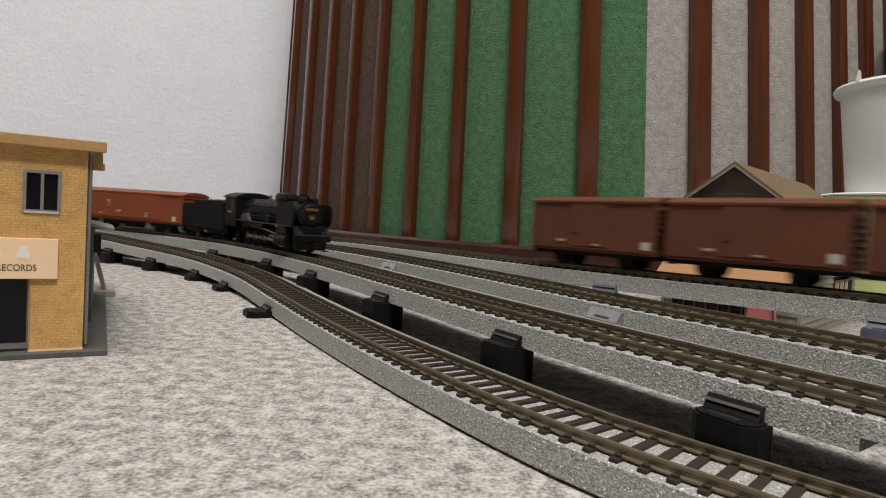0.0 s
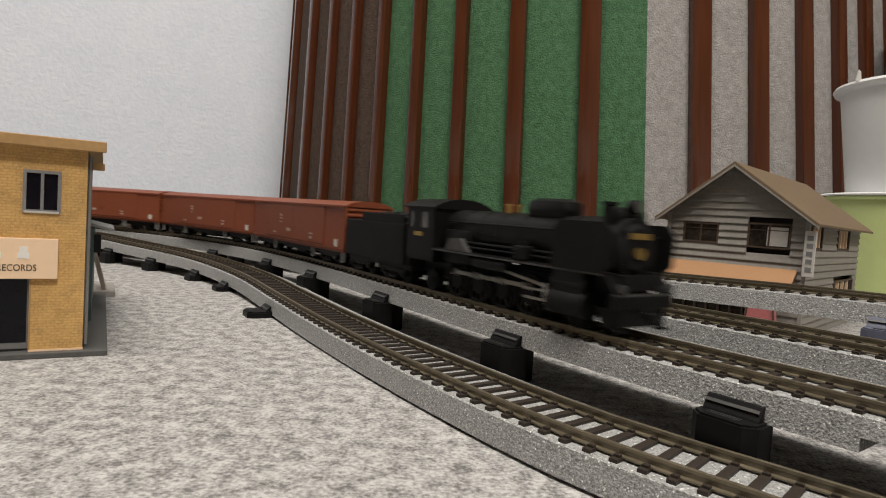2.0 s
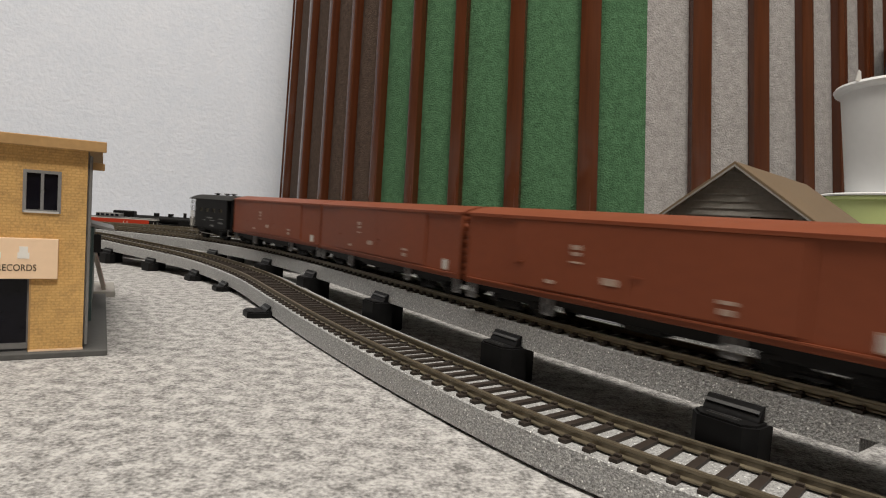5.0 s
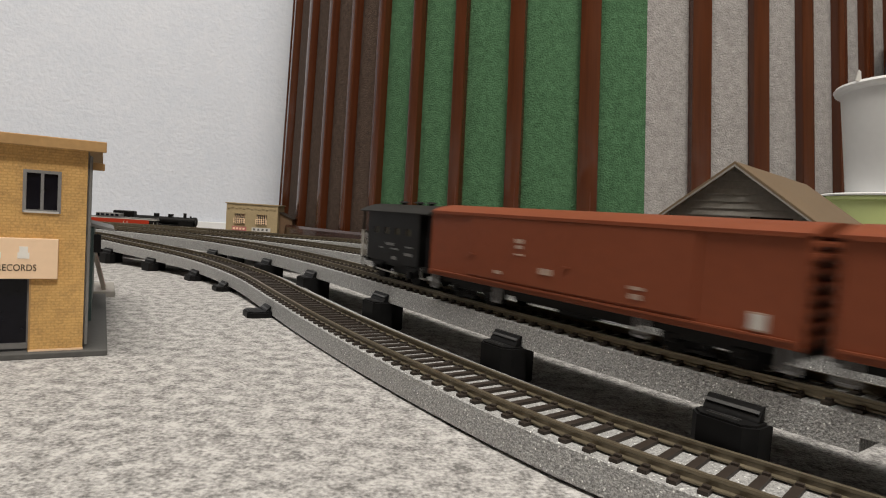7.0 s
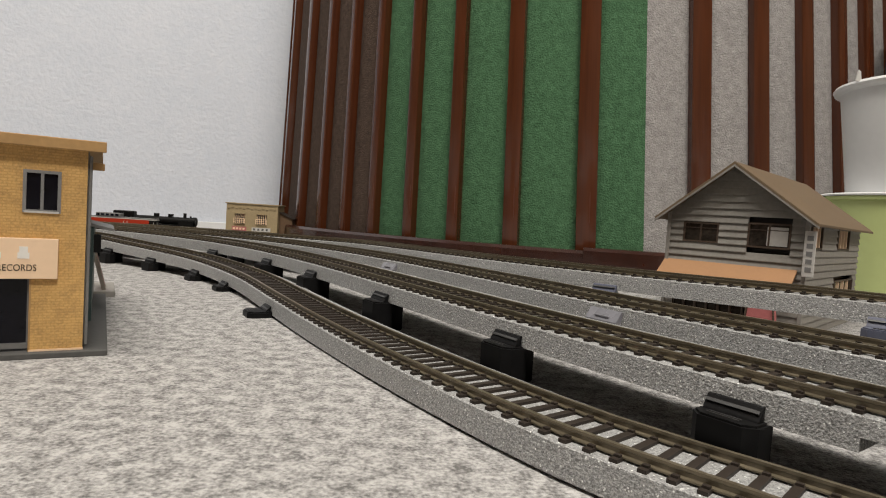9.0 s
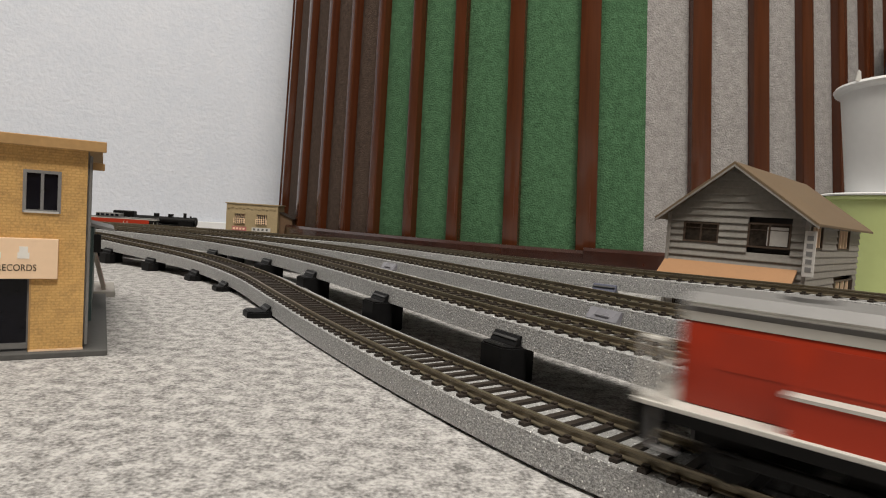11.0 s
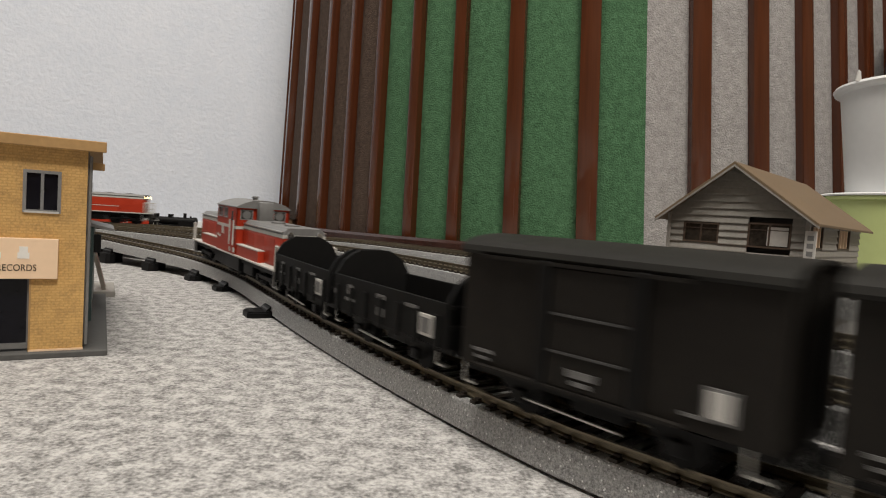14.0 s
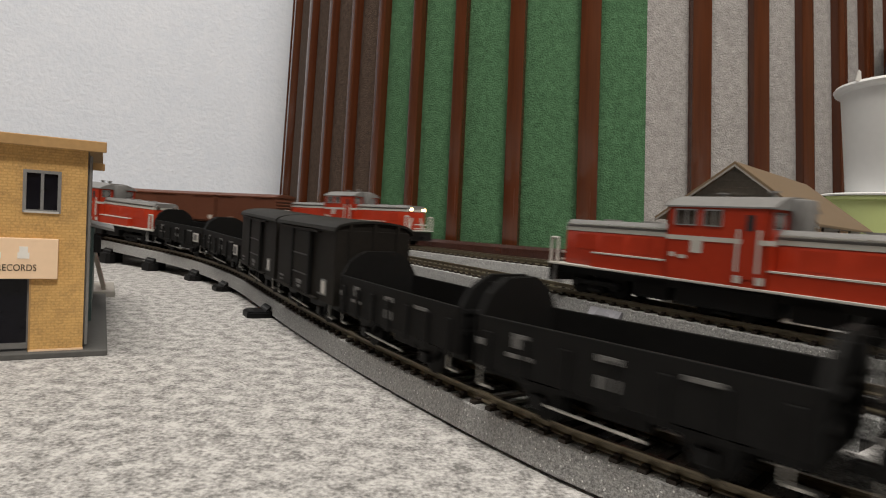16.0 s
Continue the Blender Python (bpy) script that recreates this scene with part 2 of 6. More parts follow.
def track_line(pts, heading, radius, turn, far=0.5):
    """The visible plan points, led on by a curve at the far end and straight on past the camera."""
    lead = curve_on(pts[0], heading, radius, turn, pts[0][2], 6)
    d = (Vector(pts[-1]) - Vector(pts[-2])).normalized()
    d.z = 0
    tail = [tuple(Vector(pts[-1]) + d * far * k / 3) for k in (1, 2, 3)]
    return Track(lead[::-1] + list(pts) + tail)


T1 = track_line([(-0.3593, 0.5922, 0.0227), (-0.2764, 0.5443, 0.0189), (-0.1984, 0.4902, 0.0155), (-0.1348, 0.4207, 0.0125), (-0.0871, 0.3457, 0.0105), (-0.0465, 0.2784, 0.0097), (-0.0041, 0.2123, 0.0097), (0.0424, 0.1491, 0.0097), (0.0970, 0.0960, 0.0097)], 154, 0.50, 75, 1.4)
T2 = track_line([(-0.3343, 0.6176, 0.0274), (-0.2312, 0.5669, 0.0268), (-0.1485, 0.4947, 0.0263), (-0.0793, 0.4090, 0.0257), (-0.0171, 0.3170, 0.0251), (0.0444, 0.2243, 0.0246), (0.1113, 0.1353, 0.0240)], 158, 0.56, 75, 1.1)
T3 = track_line([(-0.2500, 0.6396, 0.0275), (-0.1633, 0.5919, 0.0275), (-0.0866, 0.5244, 0.0275), (-0.0210, 0.4452, 0.0275), (0.0354, 0.3605, 0.0275), (0.0882, 0.2749, 0.0275), (0.1462, 0.1912, 0.0275)], 153, 0.62, 75)
T4_SEEN = [(-0.1523, 0.6314, 0.0305), (-0.0766, 0.5851, 0.0317), (-0.0225, 0.5189, 0.0329), (0.0257, 0.4491, 0.0341), (0.0773, 0.3841, 0.0353), (0.1352, 0.3250, 0.0365), (0.1954, 0.2654, 0.0377)]
T4 = Track(T4_SEEN + [(0.33, 0.13, 0.037), (0.47, -0.03, 0.035), (0.53, -0.26, 0.033), (0.42, -0.50, 0.032), (0.15, -0.60, 0.031), (-0.25, -0.60, 0.030), (-0.60, -0.50, 0.029), (-0.80, -0.25, 0.028), (-0.86, 0.08, 0.028), (-0.78, 0.40, 0.028), (-0.60, 0.62, 0.028), (-0.38, 0.71, 0.028), T4_SEEN[0]], True)
RAIL_UP = 0.0026


# ---- room ----
def quad_slab(name, mat, m, sx, sy, sz, kind="structure", label=""):
    bm = B()
    box(bm, -sx / 2, sx / 2, -sy / 2, sy / 2, -sz, 0)
    ob = new(name, mesh_of(name, bm, mat))
    ob.matrix_basis = m
    return tagged(ob, label, kind=kind)


def room():
    quad_slab("floor", CARPET, pose(0, -0.8, 0), 7, 6.4, 0.05, label="mottled grey short-pile carpet")
    quad_slab("ceiling", PLASTER, pose(0, -0.8, 2.45), 7, 6.4, 0.05)
    turn = math.degrees(math.atan2(0.34, 0.94))
    wall = pose(-0.53, 1.385, 0, 0, 0, turn)
    bm = B()
    box(bm, -3.2, 3.4, 0, 0.12, 0, 2.4)
    ob = new("wall_north", mesh_of("wall_north", bm, WALLPAPER))
    ob.matrix_basis = wall
    tagged(ob, "white textured wallpaper wall", kind="structure")
    bm = B()
    box(bm, -3.2, 3.4, -0.008, -0.0005, 0, 0.0165, 0.0012)
    ob = new("baseboard", mesh_of("baseboard", bm, WHITE_TRIM))
    ob.matrix_basis = wall
    tagged(ob, "white skirting strip along the wall", kind="structure")
    # unseen walls added to close the room, beige to weaken the fill light
    for name, m in (("wall_south", pose(0, -3.9, 0)), ("wall_west", pose(-3.4, -0.8, 0, 0, 0, 90)), ("wall_east", pose(3.4, -0.8, 0, 0, 0, 90))):
        bm = B()
        box(bm, -3.5, 3.5, -0.06, 0.06, 0, 2.4)
        ob = new(name, mesh_of(name, bm, UNSEEN_WALL))
        ob.matrix_basis = m
        tagged(ob, "unseen beige wall added to hold down reflected light", kind="structure")


DRUM = (0.3312, 1.5221)
DRUM_R = 0.713


def puff(a):
    angles = [q for q, half in SLATS]
    for lo, hi in zip(angles, angles[1:]):
        if lo <= a < hi:
            u = (a - lo) / (hi - lo)
            return 0.008 * (1 - (2 * u - 1) ** 4) - 0.002
    return 0.0


def drum():
    col = thing("round_column", pose(*DRUM, 0), "round column of felt strips between upright red-brown wooden slats", "column")
    # felt strips, as arcs of the drum: degrees round it, seen from the room
    for a0, a1, mat, label in ((-120, -37.6, FELT_BROWN, "dark brown felt strip"), (-37.6, -4.6, FELT_GREEN, "green felt strip"), (-4.6, 120, FELT_GREY, "grey felt strip")):
        bm = B()
        n = int((a1 - a0) / 0.6)
        inner, outer = DRUM_R - 0.05, DRUM_R + 0.002
        rows = []
        for i in range(n + 1):
            a = radians(a0 + (a1 - a0) * i / n)
            c, s = math.sin(a), -math.cos(a)
            # padded: each strip swells a little between its two slats
            full = outer + puff(a0 + (a1 - a0) * i / n)
            rows.append([bm.verts.new((c * (r - TAPER * z) + LEAN * z, s * (r - TAPER * z), z)) for r, z in ((inner, 0), (full, 0), (full, 2.4), (inner, 2.4))])
        for p, q in zip(rows, rows[1:]):
            for k in range(4):
                bm.faces.new((p[k], p[(k + 1) % 4], q[(k + 1) % 4], q[k]))
        bm.faces.new(rows[0])
        bm.faces.new(rows[-1][::-1])
        bmesh.ops.recalc_face_normals(bm, faces=bm.faces)
        part("felt_strip", bm, mat, col, label, True)
    kinds = {}
    for a, half in SLATS:
        ar = radians(a)
        m = pose(DRUM_R * math.sin(ar), -DRUM_R * math.cos(ar), 0, 0, math.degrees(LEAN), 0) @ pose(0, 0, 0, 0, 0, a) @ pose(0, 0, 0, -math.degrees(TAPER), 0, 0)
        if half not in kinds:
            bm = B()
            box(bm, -half, half, -0.019, 0.014, 0.0, 2.36, 0.0022)
            kinds[half] = part("slat", bm, SLAT_WOOD, col, smooth=True)
            kinds[half].matrix_basis = m
        else:
            again(kinds[half], m)
    # the base ring, low on the one side and a raised end block on the other
    for a0, a1, h, r in ((-56, -11.2, 0.0300, 0.756), (-11.2, -3.0, 0.0345, 0.762)):
        bm = B()
        n = 24
        rows = []
        for i in range(n + 1):
            a = radians(a0 + (a1 - a0) * i / n)
            c, s = math.sin(a), -math.cos(a)
            rows.append([bm.verts.new((c * q, s * q, z)) for q, z in ((DRUM_R + 0.0195, 0), (r, 0), (r, h - 0.004), (r - 0.004, h), (DRUM_R + 0.0195, h))])
        for p, q in zip(rows, rows[1:]):
            for k in range(5):
                bm.faces.new((p[k], p[(k + 1) % 5], q[(k + 1) % 5], q[k]))
        bm.faces.new(rows[0])
        bm.faces.new(rows[-1][::-1])
        bmesh.ops.recalc_face_normals(bm, faces=bm.faces)
        part("base_rail", bm, RAIL_WOOD, col, "varnished wooden base rail", True)


TAPER, LEAN = 0.0681, -0.0482
SLATS = [(-76.0, 0.0095), (-67.5, 0.0095), (-56.7, 0.0085), (-49.5, 0.0071), (-43.6, 0.0069), (-38.0, 0.0081), (-32.1, 0.0086), (-26.0, 0.0091), (-19.0, 0.0112), (-10.8, 0.0138), (1.2, 0.0131), (7.95, 0.0118), (13.85, 0.0098), (19.0, 0.0080), (23.6, 0.0080), (29.0, 0.0085), (35.0, 0.0090), (42.0, 0.0090)]


def lay_track(name, line, s0, s1, label, joints=()):
    tr = thing(name, pose(0, 0, 0), label, "model track", "model railway tracks")
    n = int((s1 - s0) / 0.012)
    ss = [s0 + (s1 - s0) * i / n for i in range(n + 1)]

    def sweep(shape, a=-9.0, b=9.0, deep=0.0):
        bm = B()
        rows = []
        for s in [a] * (a > s0) + [s for s in ss if a < s < b] + [b] * (b < s1):
            m = line.frame_at(s)
            # the bed reaches deeper where the ramp meets the carpet
            more = 1 + deep * min(1, max(0, (s - 0.80) / 0.22))
            rows.append([bm.verts.new(m @ Vector((0, y, z * more))) for y, z in shape])
        k = len(shape)
        for p, q in zip(rows, rows[1:]):
            for i in range(k):
                bm.faces.new((p[i], p[(i + 1) % k], q[(i + 1) % k], q[i]))
        bm.faces.new(rows[0])
        bm.faces.new(rows[-1][::-1])
        bmesh.ops.recalc_face_normals(bm, faces=bm.faces)
        return bm
    shape = [(-0.0143, -0.0096), (-0.0142, -0.0088), (-0.0134, -0.0010), (-0.0129, -0.0006), (0.0266, -0.0006), (0.0272, -0.0013), (0.0280, -0.0088), (0.0281, -0.0096)]
    if line is T1:
        # laid on the carpet: a narrower shoulder, and a slight gap below
        shape = [(min(y, 0.0185), max(z, -0.0088)) for y, z in shape]
    for k, (a, b) in enumerate(zip([-9.0, *joints], [*joints, 9.0])):
        thin = [(y * (1 if k == 0 else 0.985), max(z, -0.0058) if k else z) for y, z in shape]
        part("roadbed", sweep(thin, a, b, -0.07 if line is T2 else 0.0), BALLAST, tr, "speckled grey moulded ballast bed")
    for side in (-1, 1):
        c = side * GAUGE / 2
        shape = [(-0.0012, 0.0), (-0.0012, 0.0004), (-0.0004, 0.0007), (-0.0004, 0.0017), (-0.00065, 0.0019), (-0.00065, RAIL_UP), (0.00065, RAIL_UP), (0.00065, 0.0019), (0.0004, 0.0017), (0.0004, 0.0007), (0.0012, 0.0004), (0.0012, 0.0)]
        part("rail", sweep([(c + y, z) for y, z in shape]), RAIL, tr, "bronze-tinted metal rail")
    return tr


GAUGE = 0.0180
SLEEPER_STEP = 0.0065


def sleepers(tr, line, s0, s1):
    bm = B()
    box(bm, -0.00108, 0.00108, -0.0128, 0.0128, -0.0012, 0.0003, 0.0)
    for side in (-1, 1):
        for k in (-1, 1):
            c = side * GAUGE / 2 + k * 0.0016
            box(bm, -0.0008, 0.0008, c - 0.0006, c + 0.0006, 0.0003, 0.0009)
    data = mesh_of("sleeper", bm, SLEEPER)
    n = int((s1 - s0) / SLEEPER_STEP)
    for i in range(n):
        ob = new("sleeper", data)
        ob.parent = tr
        ob.matrix_basis = line.frame_at(s0 + i * SLEEPER_STEP)


# ---- piers and clips under the tracks ----
def pier(line, s, mat, label, wide=0.0175, clip=True, low=0.96, lift=0.0, edge=0.0143, reach=0.0085):
    m = line.frame_at(s)
    foot = max(m.translation.z - 0.0097 + lift, 0.003)
    th = thing("track_pier", Matrix.Translation((0, 0, -m.translation.z)) @ m, label, "track pier", "track piers")
    bm = B()
    box(bm, -wide * 0.40, wide * 0.10, -edge + 0.001, -0.002, 0, foot, 0.0008)
    part("base_block", bm, mat, th, smooth=True)
    top = max(foot * low, 0.0035)
    for side in (-1,) if clip else ():
        # a chamfered foot that reaches out past the bed
        near, far = side * (edge - 0.0018), side * (edge + reach)
        cut = wide * 0.16
        bm = B()
        prism(bm, [(-wide / 2, near), (-wide / 2, far - side * 0.003), (-wide / 2 + cut, far), (wide / 2 - cut, far), (wide / 2, far - side * 0.003), (wide / 2, near)], "z", 0, top - 0.0006)
        shoe = part("shoe", bm, mat, th)
        bm = B()
        prism(bm, [(-wide * 0.46, near), (-wide * 0.46, far - side * 0.0032), (-wide * 0.46 + cut, far - side * 0.0005), (wide * 0.46 - cut, far - side * 0.0005), (wide * 0.46, far - side * 0.0032), (wide * 0.46, near)], "z", top - 0.0006, top)
        part("top_plate", bm, mat, shoe)
        for k in range(2):
            bm = B()
            y = far - side * (0.0024 + 0.0013 * k)
            box(bm, -wide * 0.26, wide * 0.22, y - 0.0002, y + 0.0002, top, top + 0.0003)
            part("ridge", bm, MOTTLED_GREY, shoe)
        # the sprung leaf that grips the flank
        bm = B()
        y = side * edge
        prism(bm, [(y + side * 0.0034, top - 0.0004), (y + side * 0.0030, top + 0.0005), (y + side * 0.0010, foot + 0.0030), (y + side * 0.0001, foot + 0.0032), (y + side * 0.0006, top - 0.0004)], "x", -wide * 0.42, wide * 0.42)
        part("clip", bm, mat, th)
        bm = B()
        prism(bm, [(y + side * 0.0023, foot + 0.0013), (y + side * 0.0027, foot + 0.0016), (y + side * 0.0021, foot + 0.0023), (y + side * 0.0017, foot + 0.0020)], "x", -wide * 0.40, wide * 0.40)
        part("clip_ridge", bm, MOTTLED_GREY, th, "dark grey ridge of the clip")
    return th


def joiner(line, s):
    m = line.frame_at(s)
    th = thing("track_joiner", m, "pale translucent plastic joiner on the roadbed's flank", "track clip", "track joiners")
    bm = B()
    prism(bm, [(-0.0180, -0.0090), (-0.0177, -0.0070), (-0.0142, -0.0022), (-0.0135, -0.0028), (-0.0146, -0.0088)], "x", -0.009, 0.009)
    part("clip_plate", bm, CLEAR_PLASTIC, th)
    bm = B()
    box(bm, -0.004, 0.004, -0.0172, -0.0160, -0.0056, -0.0050)
    part("ridge", bm, CLEAR_PLASTIC, th)


# ---- rolling stock: x is forward, z = 0 is the rail's top ----
def wheelset(parent, x, r=0.0052, mat=None, name="wheelset", tread=None):
    bm = B()
    for side in (-1, 1):
        y = side * GAUGE / 2
        rod(bm, (0, y - 0.0014, 0), (0, y + 0.0014, 0), r, sides=20)
        rod(bm, (0, y - side * 0.0014, 0), (0, y - side * 0.0020, 0), r + 0.0007, sides=20)
        rod(bm, (0, y + side * 0.0014, 0), (0, y + side * 0.0019, 0), r * 0.35, sides=10)
    rod(bm, (0, -GAUGE / 2, 0), (0, GAUGE / 2, 0), 0.0009, sides=8)
    ob = part(name, bm, mat or TENDER_BLACK, parent, smooth=True)
    ob.location = (x, 0, r)
    return ob


def bogie(parent, x, mat=None, half=0.0105, r=0.0050):
    mat = mat or BLACK_PLASTIC
    bm = B()
    for side in (-1, 1):
        y = side * 0.0122
        box(bm, -half - 0.003, half + 0.003, y - 0.0009, y + 0.0009, 0.0048, 0.0070, 0.0004)
        for wx in (-half, half):
            box(bm, wx - 0.0020, wx + 0.0020, y - 0.0014, y + 0.0014, 0.0034, 0.0064, 0.0005)
        for k in (-1, 0, 1):
            rod(bm, (k * 0.0025, y, 0.0025), (k * 0.0025, y, 0.0060), 0.0010, sides=8)
        box(bm, -0.004, 0.004, y - 0.0012, y + 0.0012, 0.0018, 0.0030, 0.0003)
    box(bm, -0.003, 0.003, -0.012, 0.012, 0.0050, 0.0072)
    b = part("bogie", bm, mat, parent)
    b.location = (x, 0, 0)
    wheelset(b, -half, r)
    wheelset(b, half, r)
    return b


def coupler(parent, x, way):
    bm = B()
    box(bm, 0, 0.0040 * way, -0.0010, 0.0010, 0.0062, 0.0082, 0.0003)
    box(bm, 0.0032 * way, 0.0050 * way, -0.0022, 0.0022, 0.0054, 0.0086, 0.0004)
    ob = part("coupler", bm, BLACK_PLASTIC, parent)
    ob.location = (x, 0, 0)


def marks(parent, y, spots, mat, name="lettering"):
    """Small painted bars on a side: x, z, width, height."""
    for x, z, w, h in spots:
        bm = B()
        s = 1 if y > 0 else -1
        box(bm, x - w / 2, x + w / 2, y, y + s * 0.00025, z - h / 2, z + h / 2)
        part(name, bm, mat, parent, "faded white painted lettering")


def arched(half, z_eave, z_top, n=10, lip=0.0):
    pts = [(-half - lip, z_eave - 0.0006)]
    for i in range(n + 1):
        a = -1 + 2 * i / n
        pts.append((a * (half + lip), z_eave + (z_top - z_eave) * (1 - abs(a) ** 2.4)))
    pts.append((half + lip, z_eave - 0.0006))
    return pts


def box_wagon(name, L, mat, label, group, bogies=True, top=0.0405, tag_side=1):
    car = thing(name, pose(0, 0, 0), label, "goods wagon", group)
    w, h = 0.0162, L / 2
    low, eave = 0.0088, top - 0.0032
    bm = B()
    box(bm, -h + 0.0012, h - 0.0012, -w, w, low, eave, 0.0004)
    body = part("body", bm, mat, car)
    bm = B()
    prism(bm, arched(w, eave, top, lip=0.0006), "x", -h, h)
    part("roof", bm, mat, car, smooth=True)
    # corrugated ends
    for end in (-1, 1):
        for k in range(8):
            z = low + 0.0028 + k * 0.0033
            bm = B()
            rod(bm, (0, -w + 0.0012, 0), (0, w - 0.0012, 0), 0.00125, sides=10)
            rib = part("end_rib", bm, mat, body, smooth=True)
            rib.location = (end * (h - 0.0014), 0, z)
        for side in (-1, 1):
            bm = B()
            box(bm, -0.0005, 0.0005, -0.0009, 0.0009, low, eave, 0.0003)
            post = part("corner_post", bm, mat, body)
            post.location = (end * (h - 0.0008), side * (w - 0.0006), 0)
    for side in (-1, 1):
        y = side * w
        # sliding doors, proud of the side, on a lower rail
        n = 2 if bogies else 1
        for k in range(n):
            x0 = -h * 0.64 + k * h * 0.64 if bogies else -h * 0.30
            x1 = x0 + (h * 0.64 if bogies else h * 0.60)
            bm = B()
            box(bm, x0, x1, min(y, y + side * 0.0006), max(y, y + side * 0.0006), low + 0.0032, eave - 0.0012, 0.0002)
            door = part("door", bm, mat, car)
            bm = B()
            box(bm, x0 + 0.0015, x0 + 0.0045, min(y, y + side * 0.0012), max(y, y + side * 0.0012), low + 0.0115, low + 0.0121)
            part("handle", bm, mat, door)
        bm = B()
        box(bm, -h + 0.002, h - 0.002, min(y, y + side * 0.0009), max(y, y + side * 0.0009), low + 0.0018, low + 0.0024)
        box(bm, -h + 0.002, h - 0.002, min(y, y + side * 0.0009), max(y, y + side * 0.0009), eave - 0.0012, eave - 0.0005)
        part("door_rail", bm, mat, car)
        sx = -side
        if bogies:
            marks(body, y + side * 0.0006, [(-sx * h * 0.26, low + 0.0190, 0.0040, 0.0016), (-sx * h * 0.26, low + 0.0168, 0.0036, 0.0012), (-sx * h * 0.26, low + 0.0140, 0.0046, 0.0006), (-sx * h * 0.08, low + 0.0092, 0.0060, 0.0022), (-sx * h * 0.40, low + 0.0062, 0.0040, 0.0012), (sx * h * 0.40, low + 0.0088, 0.0052, 0.0010), (sx * h * 0.40, low + 0.0062, 0.0040, 0.0016)], CREAM_MARK)
        else:
            marks(body, y + side * 0.0006, [(-sx * h * 0.45, low + 0.0062, 0.0050, 0.0014), (sx * h * 0.12, low + 0.0045, 0.0040, 0.0010)], CREAM_MARK)
        # card holder by the end
        bm = B()
        box(bm, sx * h * 0.86 - 0.0022, sx * h * 0.86 + 0.0022, min(y, y + side * 0.0005), max(y, y + side * 0.0005), low + 0.0030, low + 0.0078)
        holder = part("card_holder", bm, CREAM_MARK, car, "pale card holder")
        bm = B()
        box(bm, sx * h * 0.86 - 0.0017, sx * h * 0.86 + 0.0017, min(y + side * 0.0005, y + side * 0.0007), max(y + side * 0.0005, y + side * 0.0007), low + 0.0035, low + 0.0073)
        part("card", bm, WHITE_CARD, holder)
    # underframe
    bm = B()
    box(bm, -h + 0.001, h - 0.001, -w + 0.0022, w - 0.0022, low - 0.0022, low)
    if bogies:
        box(bm, -h * 0.34, h * 0.34, -0.011, 0.011, low - 0.0040, low - 0.002, 0.0004)
        box(bm, -0.006, 0.010, -0.010, -0.003, low - 0.0058, low - 0.003, 0.0005)
        rod(bm, (-0.014, 0.006, low - 0.0045), (0.002, 0.006, low - 0.0045), 0.0026, sides=12)
    part("underframe", bm, BLACK_PLASTIC, car)
    if bogies:
        bogie(car, -h + 0.027)
        bogie(car, h - 0.027)
        for x in (-h + 0.0035, -h * 0.42, h * 0.42, h - 0.0035):
            for side in (-1, 1):
                bm = B()
                y0, y1 = sorted((side * (w - 0.0008), side * (w - 0.0020)))
                box(bm, x - 0.0022, x - 0.0012, y0, y1, low - 0.0060, low)
                box(bm, x + 0.0012, x + 0.0022, y0, y1, low - 0.0060, low)
                box(bm, x - 0.0022, x + 0.0022, y0, y1, low - 0.0060, low - 0.0054)
                part("step", bm, STEEL_GREY, car, "pale metal foot step")
    else:
        for x in (-h * 0.52, h * 0.52):
            wheelset(car, x, 0.0053)
            for side in (-1, 1):
                bm = B()
                prism(bm, [(x - 0.0065, low - 0.001), (x - 0.0022, 0.0042), (x + 0.0022, 0.0042), (x + 0.0065, low - 0.001)], "y", side * 0.0128 - 0.0007, side * 0.0128 + 0.0007)
                box(bm, x - 0.0018, x + 0.0018, side * 0.0132 - 0.0014, side * 0.0132 + 0.0014, 0.0036, 0.0066, 0.0004)
                part("axle_guard", bm, BLACK_PLASTIC, car)
    for end in (-1, 1):
        coupler(car, end * h, end)
    return car


